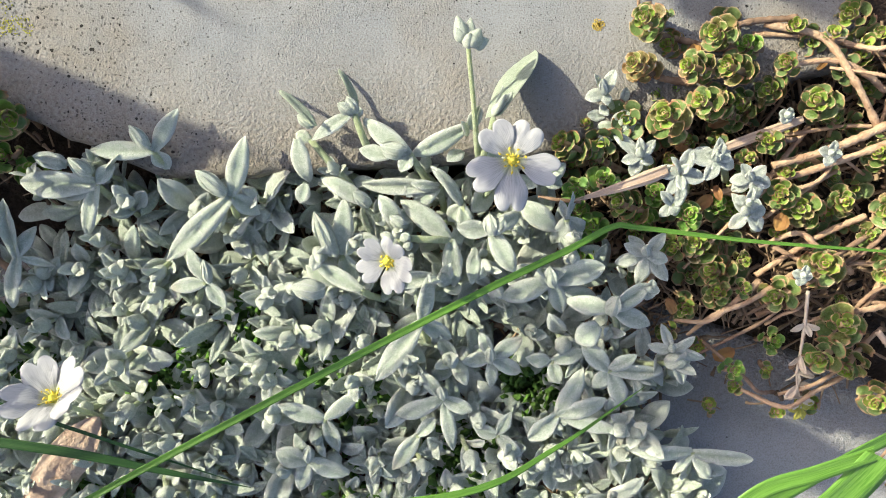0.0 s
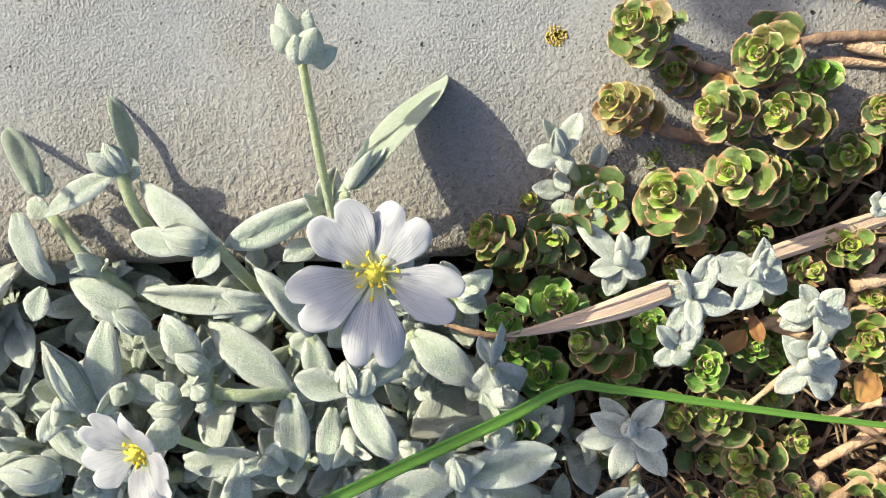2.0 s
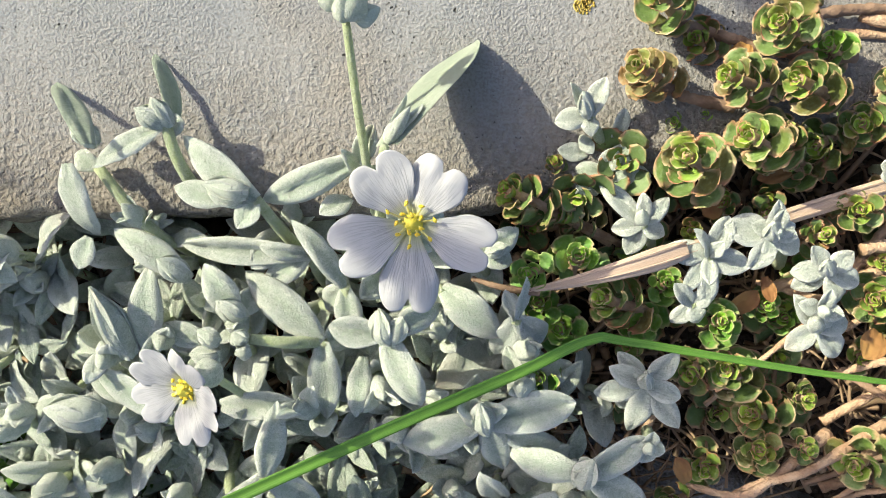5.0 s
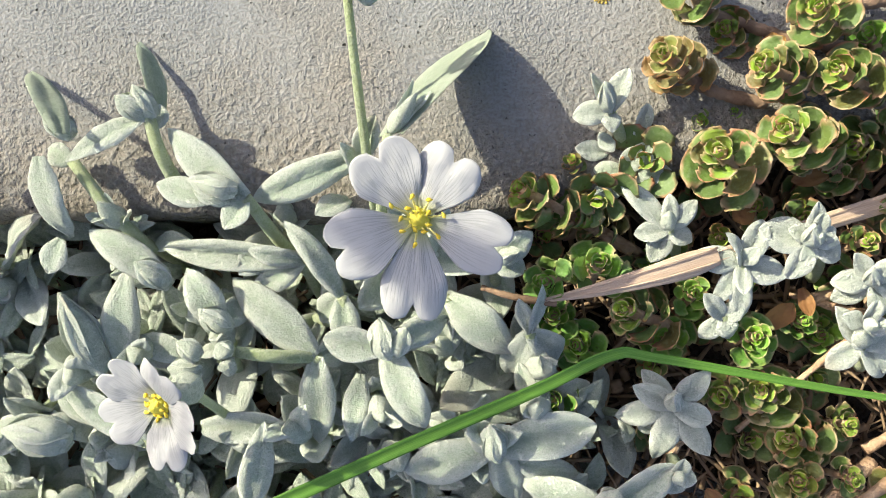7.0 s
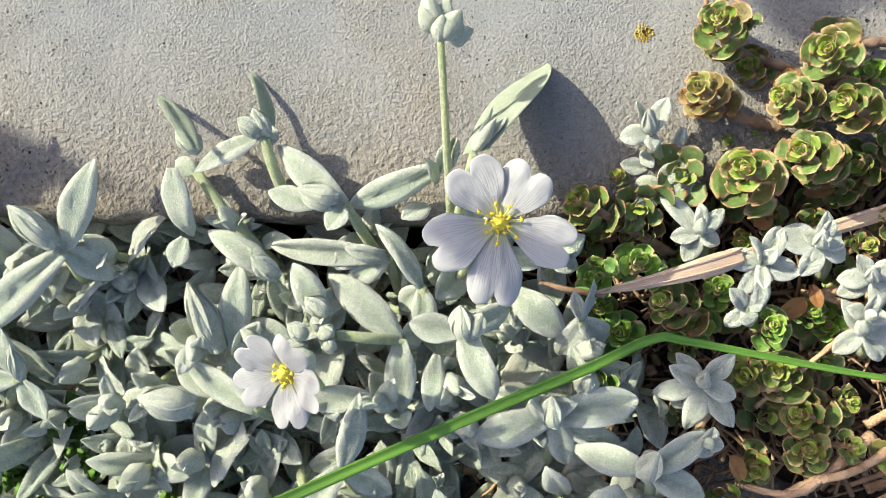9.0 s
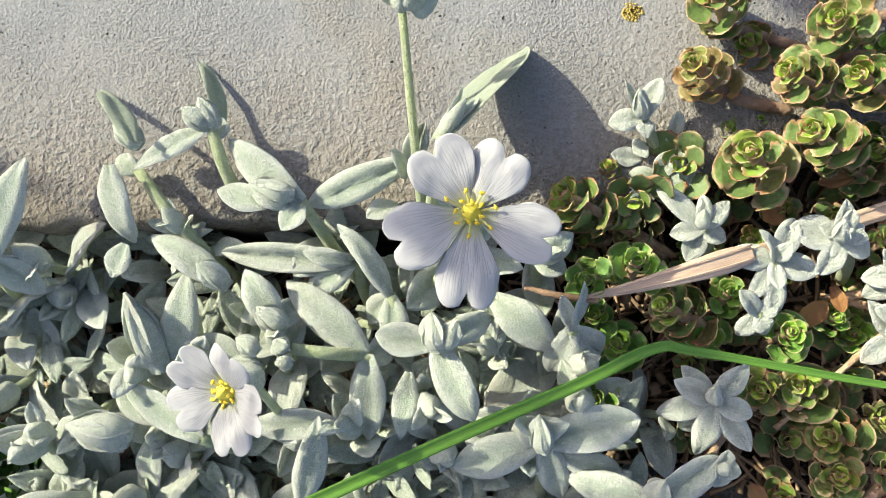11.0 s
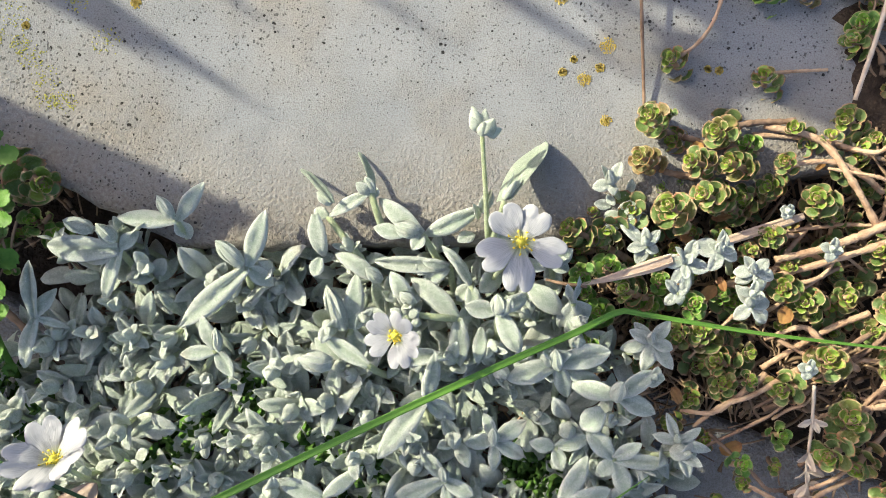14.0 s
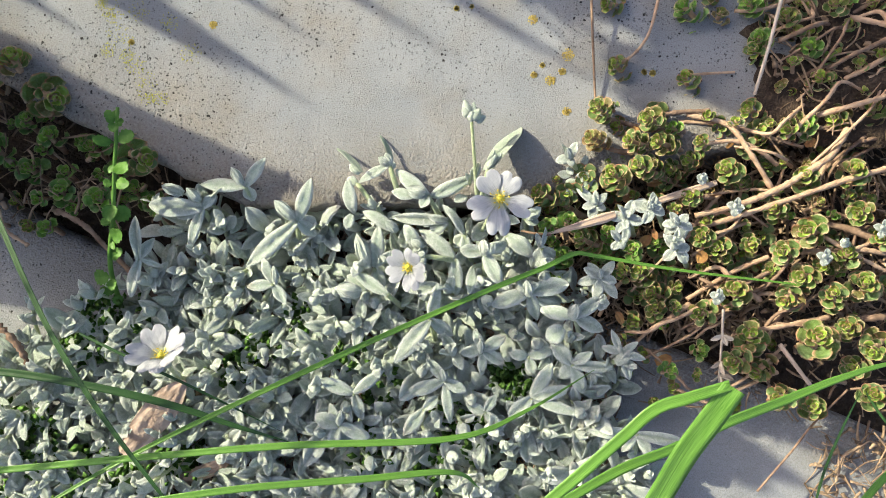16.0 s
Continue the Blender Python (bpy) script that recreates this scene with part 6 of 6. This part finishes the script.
lichen(-0.10647, 0.07402, 0.00098, LICHEN_GREEN)
lichen(-0.08887, 0.05956, 0.00115, LICHEN_GREEN)
lichen(-0.08014, 0.07395, 0.00148, LICHEN_GREEN)
lichen(-0.08774, 0.08349, 0.00131, LICHEN_GREEN)
lichen(-0.09763, 0.08676, 0.00148, LICHEN_GREEN)
lichen(-0.10649, 0.08739, 0.00131, LICHEN_GREEN)
lichen(-0.10926, 0.0891, 0.00098, LICHEN_GREEN)
lichen(-0.09288, 0.05943, 0.00098, LICHEN_GREEN)
lichen(-0.10021, 0.07244, 0.00098, LICHEN_GREEN)

# ---- the rest of the mat ----
HAND_SET_CROP = list(PLACED_CROP)

MAT_TOP = ((-0.145, -0.0165), (-0.1174, -0.0135), (-0.1066, -0.009), (-0.096, 0.006), (-0.083, 0.024), (-0.062, 0.0242), (-0.045, 0.0245), (-0.018, 0.0245), (0.010, 0.024), (0.028, 0.020), (0.038, 0.006), (0.045, -0.014), (0.056, -0.036), (0.066, -0.054), (0.072, -0.076))


def mat_line(x):
    """The far border of the silver mat."""
    for (ax, ay), (bx, by) in zip(MAT_TOP, MAT_TOP[1:]):
        if ax <= x <= bx:
            return ay + (by - ay) * (x - ax) / (bx - ax)
    return -1.0


def scattered(n, x0, x1, y0, y1, gap, inside, keep, seed):
    rng = random.Random(seed)
    got = []
    for _ in range(n):
        p = (rng.uniform(x0, x1), rng.uniform(y0, y1))
        if inside(*p) and all((p[0] - a) ** 2 + (p[1] - b) ** 2 > gap * gap for a, b in got) \
                and all((p[0] - a) ** 2 + (p[1] - b) ** 2 > keep[0] ** 2 for a, b in keep[1]):
            got.append(p)
    return got


rng = random.Random(5)
for i, (x, y) in enumerate(scattered(9000, -0.145, 0.072, -0.076, 0.034, 0.0062, lambda x, y: y < mat_line(x), (0.0052, PLACED_SHOOTS), 3)):
    edge = max(0.0, 1 - (mat_line(x) - y) / 0.012)
    mat_shoot(x, y, -0.0155 + rng.uniform(-0.002, 0.003) + 0.011 * max(0.0, 1 - max(0.0, upper_edge(x) - y) / 0.012), rng.uniform(0.95, 1.28), rng.uniform(4, 28) + 22 * edge,
              90 * edge + rng.uniform(-150, 150) * (1 - 0.6 * edge), rng.uniform(0, 360), rng.randrange(9), rng.random() < 0.6)


def joined_shoots(seed, count, z, name, label):
    """The deep layer of the mat: many leaves in one mesh."""
    rng = random.Random(seed)
    tv = [np.array([v.co[:] for v in me.vertices]) for me in LANCE[:3]]
    tf = [[tuple(p.vertices) for p in me.polygons] for me in LANCE[:3]]
    verts, faces = [], []
    n = 0
    while count:
        x, y = rng.uniform(-0.145, 0.056), rng.uniform(-0.075, 0.032)
        if y > mat_line(x) + (0.0035 if -0.07 < x < 0.02 else -0.001):
            continue
        count -= 1
        b = Vector((x, y, z + rng.uniform(-0.003, 0.003)))
        g = rng.uniform(0, 6.283)
        ln = rng.uniform(0.005, 0.009)
        tip = b + Vector((math.cos(g), math.sin(g), rng.uniform(-0.1, 0.9))) * ln
        m = np.array(aim(b, tip, ln * rng.uniform(0.36, 0.5), rng.uniform(-40, 40)))
        k = rng.randrange(3)
        verts += [tuple(v) for v in tv[k] @ m[:3, :3].T + m[:3, 3]]
        faces += [tuple(i + n for i in f) for f in tf[k]]
        n += len(tv[k])
    ob = new(name, build(name, verts, faces, SILVER, dict(rib=[0.0] * n, tip=[0.0] * n)))
    return tagged(ob, label, "foliage", kind="stuff")


joined_shoots(41, 1500, -0.0150, "mat_foliage", "crowded shaded silvery leaves deep inside the mat")
joined_shoots(43, 1300, -0.0085, "mat_leaves", "small silvery leaves filling the gaps between the shoots")


# ---- unseen tall plants, added to cast shade on the slabs and plants ----
# Unseen strap leaves, placed by where the tips of their shadows fall.
broad_leaf_plant(-0.038, 0.0325, 0.155, 0.040)
broad_leaf_plant(-0.110, 0.003, 0.14, 0.030)
broad_leaf_plant(-0.090, 0.036, 0.15, 0.036)
broad_leaf_plant(-0.118, 0.070, 0.15, 0.036)
broad_leaf_plant(-0.125, 0.038, 0.13, 0.036)
broad_leaf_plant(0.092, 0.076, 0.20, 0.020)
broad_leaf_plant(0.066, 0.093, 0.20, 0.010)
broad_leaf_plant(0.121, 0.089, 0.20, 0.024)
broad_leaf_plant(0.150, 0.074, 0.20, 0.030)
for tx, ty, h, w in ((-0.041, 0.058, 0.17, 0.011), (-0.062, 0.066, 0.16, 0.012), (-0.112, 0.078, 0.15, 0.009), (-0.037, 0.076, 0.18, 0.008), (0.001, 0.075, 0.20, 0.008), (-0.012, 0.083, 0.20, 0.007)):
    tall_blade(tx, ty, h, w)
for tx, ty, h, w in ((0.045, 0.066, 0.22, 0.0017), (0.022, 0.080, 0.24, 0.0012), (0.060, 0.060, 0.21, 0.006), (0.074, 0.066, 0.21, 0.007), (0.092, 0.066, 0.22, 0.008), (0.105, 0.075, 0.22, 0.006), (0.084, 0.079, 0.22, 0.006)):
    tall_blade(tx, ty, h, w)
# Unseen weeds added as a canopy that keeps light off the left stonecrop.
for i, (x, y, h) in enumerate(((-0.162, 0.028, 0.050), (-0.168, 0.044, 0.060), (-0.164, 0.052, 0.055), (-0.176, 0.032, 0.060), (-0.182, 0.054, 0.070), (-0.172, 0.062, 0.060), (-0.190, 0.068, 0.070), (-0.196, 0.046, 0.070), (-0.205, 0.080, 0.080))):
    tall_weed(x, y, 0.72 * h, (-0.006, 0.002), 0.020, 200 + i)
# Unseen stalked leaves, each added to darken one spot with its shadow.
for k in (-1.6, -0.7, 0.2, 1.1):
    shade_leaf(0.0878 + k * 0.0040, -0.0303 + k * 0.0088, -0.019, 0.0075, 0.058)
shade_leaf(0.1158, -0.0215, -0.015, 0.016, 0.05)
shade_leaf(0.0683, -0.0159, -0.008, 0.012, 0.03)
shade_leaf(0.0832, 0.0766, 0.0, 0.02, 0.055)
shade_leaf(0.1085, 0.0844, 0.0, 0.014, 0.05)
shade_leaf(0.1218, 0.064, 0.0, 0.01, 0.04)
shade_leaf(0.0566, 0.0079, -0.008, 0.009, 0.026)
shade_leaf(0.0704, -0.0009, -0.008, 0.01, 0.03)
shade_leaf(0.1207, 0.0863, 0.0, 0.012, 0.04)
shade_leaf(0.0995, 0.0694, 0.002, 0.007, 0.03)
shade_leaf(0.0695, -0.0168, -0.008, 0.009, 0.026)
shade_leaf(0.0600, 0.0735, 0.0, 0.012, 0.030)
shade_leaf(0.0590, 0.0628, 0.0, 0.0085, 0.018)
shade_leaf(0.0570, 0.0700, 0.0, 0.0070, 0.022)
shade_leaf(0.0700, 0.0860, 0.0, 0.020, 0.050)
shade_leaf(0.0840, 0.0690, 0.0, 0.016, 0.040)
shade_leaf(0.0930, 0.0860, 0.0, 0.024, 0.060)
shade_leaf(0.1100, 0.0960, 0.003, 0.024, 0.060)
shade_leaf(0.1020, 0.0780, 0.003, 0.016, 0.045)
shade_leaf(0.1180, 0.0740, 0.003, 0.016, 0.045)
shade_leaf(0.1050, -0.0340, -0.019, 0.007, 0.045)
shade_leaf(0.0960, -0.0440, -0.019, 0.008, 0.050)
shade_leaf(0.1230, -0.0400, -0.019, 0.007, 0.040)
shade_leaf(0.1220, 0.1020, 0.003, 0.030, 0.070)
shade_leaf(0.1040, 0.1080, 0.003, 0.026, 0.070)
shade_leaf(0.1280, 0.0860, 0.003, 0.018, 0.050)
lichen_crusts()


# ---- the rest of the stonecrop carpet ----
def crop_field(x, y):
    """Where stonecrop covers the joint and the slabs' edges."""
    if x < 0.046:
        far = 0.034 + 0.55 * (x - 0.026)
    else:
        far = 0.062 + (0.06 if x > 0.094 + 0.3 * max(0.0, 0.075 - y) else 0.0)
    return 0.030 < x and mat_line(x - 0.008) + 0.003 < y < far and y > -0.034 + 0.25 * max(0.0, 0.085 - x)


BARE = ((0.046, 0.051, 0.0042), (0.054, 0.060, 0.0030), (0.045, 0.055, 0.0040), (0.048, 0.047, 0.0026), (0.0575, 0.0625, 0.004))
rng = random.Random(8)
for x, y in scattered(6000, 0.030, 0.165, -0.045, 0.118, 0.0072, crop_field, (0.0050, HAND_SET_CROP), 12):
    deep = rng.random()
    if any(math.hypot(x - a, y - b) < r for a, b, r in BARE):
        continue
    if y < 0.012 and rng.random() < 0.45 or x > 0.085 and rng.random() < 0.35:
        continue
    stonecrop(x, y, (0.0035 if y > upper_edge(x) - 0.002 else (-0.0035 if y > 0.008 else -0.0085)) + rng.uniform(-0.003, 0.003) * (0.4 if y > upper_edge(x) - 0.002 else 1), rng.uniform(0.60, 0.95), rng.uniform(10, 45), rng.uniform(110, 210), "green" if deep < 0.2 else ("dry" if deep > 0.88 else "red"), rng.choice((-2, -2, 0)))


def stonecrop_carpet(seed, spots, name, label, tone):
    """The deep layer of the carpet: many plain rosettes in one mesh."""
    rng = random.Random(seed)
    v, f, a = shell(spoon, 0.05, 0.15, 0.12, 7, 4, 0.06, 0.15, 3, 0.09)
    tv = np.array(v)
    verts, faces, young = [], [], []
    n = count = 0
    for x, y, z, size in spots:
        m = posed(x, y, z, size, rng.uniform(4, 34), rng.uniform(0, 360), 0)
        turn = rng.uniform(0, 180)
        for k in range(6):
            u = k / 5
            ln = (0.0016 + 0.0027 * u) * rng.uniform(0.85, 1.15)
            rise = radians(74 - 48 * u + rng.uniform(-10, 8))
            for h in (0, 1):
                g = radians(turn + 180 * h + rng.uniform(-12, 12))
                tip = Vector((math.cos(g) * math.cos(rise), math.sin(g) * math.cos(rise), math.sin(rise))) * ln
                base = Vector((math.cos(g), math.sin(g), 0)) * (0.0003 + 0.0011 * u) + Vector((0, 0, -0.002 * u))
                w = np.array(m @ aim(base, base + tip, ln * rng.uniform(0.84, 1.0), rng.uniform(-12, 12), deep=ln * 0.8))
                verts += (tv @ w[:3, :3].T + w[:3, 3]).tolist()
                faces += [tuple(i + n for i in q) for q in f]
                young += [max(0.0, 0.9 - 1.6 * u)] * len(tv)
                n += len(tv)
                count += 1
            turn += 55 + rng.uniform(-8, 8)
    ob = new(name, build(name, verts, faces, tone, dict(young=young, rim=a["rim"] * count, tip=a["tip"] * count)))
    return tagged(ob, label, "succulents", kind="stuff")


rng = random.Random(18)
stonecrop_carpet(19, [(x, y, (0.0012 if y > upper_edge(x) - 0.002 else -0.0075) + rng.uniform(-0.001, 0.001), rng.uniform(0.75, 1.1))
                      for x, y in scattered(5000, 0.030, 0.165, -0.030, 0.118, 0.0062, lambda x, y: crop_field(x, y) and all(math.hypot(x - a, y - b) > r + 0.002 for a, b, r in BARE) and y > 0.004 and noise.noise(Vector((x * 60, y * 60, 7))) > (-0.12 if y > 0.038 and x < 0.082 else -0.05 if x < 0.07 else 0.2), (0.003, HAND_SET_CROP), 22)],
                 "stonecrop_carpet", "dense low carpet of green red-edged stonecrop", STONECROP)


def shade_field(x, y):
    return x < -0.088 and y > 0.018 + 0.1 * (x + 0.14) and y < 0.052 - 1.1 * (x + 0.088) * 0.62


for x, y in scattered(3000, -0.19, -0.085, -0.0, 0.12, 0.0085, shade_field, (0.005, HAND_SET_CROP), 14):
    stonecrop(x, y, -0.011 + rng.uniform(-0.004, 0.004), rng.uniform(0.8, 1.1), rng.uniform(6, 30), rng.uniform(-60, 90), "green" if rng.random() < 0.7 else "red", -2)


# ---- loose dead leaves and thin bare runners over the carpet ----
rng = random.Random(31)
for i in range(18):
    x, y = rng.uniform(0.04, 0.15), rng.uniform(-0.025, 0.085)
    if not crop_field(x, y):
        continue
    g, ln = rng.uniform(0, 6.283), rng.uniform(0.0025, 0.0048)
    b = Vector((x, y, rng.uniform(-0.006, 0.001) + (0.004 if y > upper_edge(x) else 0.0)))
    red_leaf(b, b + Vector((math.cos(g), math.sin(g), rng.uniform(-0.2, 0.4))) * ln, ln * rng.uniform(0.5, 0.8), "small withered orange-brown stonecrop leaf")
for i in range(95):
    x, y = rng.uniform(0.04, 0.16), rng.uniform(-0.026, 0.1)
    if not crop_field(x, y):
        continue
    g, ln = rng.gauss(0.3, 0.4) + (math.pi if rng.random() < 0.5 else 0), rng.uniform(0.012, 0.032)
    lift = 0.0055 if y > upper_edge(x) - 0.004 else -0.0015
    d = Vector((math.cos(g), math.sin(g), 0)) * ln
    if y > 0.036 and x < 0.085 or not crop_field(x - d.x / 2, y - d.y / 2) or not crop_field(x + d.x / 2, y + d.y / 2):
        continue
    s = Vector((-d.y, d.x, 0)) * rng.uniform(-0.25, 0.25)
    runner([(x - d.x / 2, y - d.y / 2, lift - 0.003), (x + s.x * 0.6, y + s.y * 0.6, lift + rng.uniform(-0.001, 0.002)), (x + d.x / 4 + s.x, y + d.y / 4 + s.y, lift), (x + d.x / 2, y + d.y / 2, lift - 0.004)],
           rng.uniform(0.0003, 0.0009), rng.uniform(0.0003, 0.0006), RUNNER if rng.random() < 0.6 else TWIG)
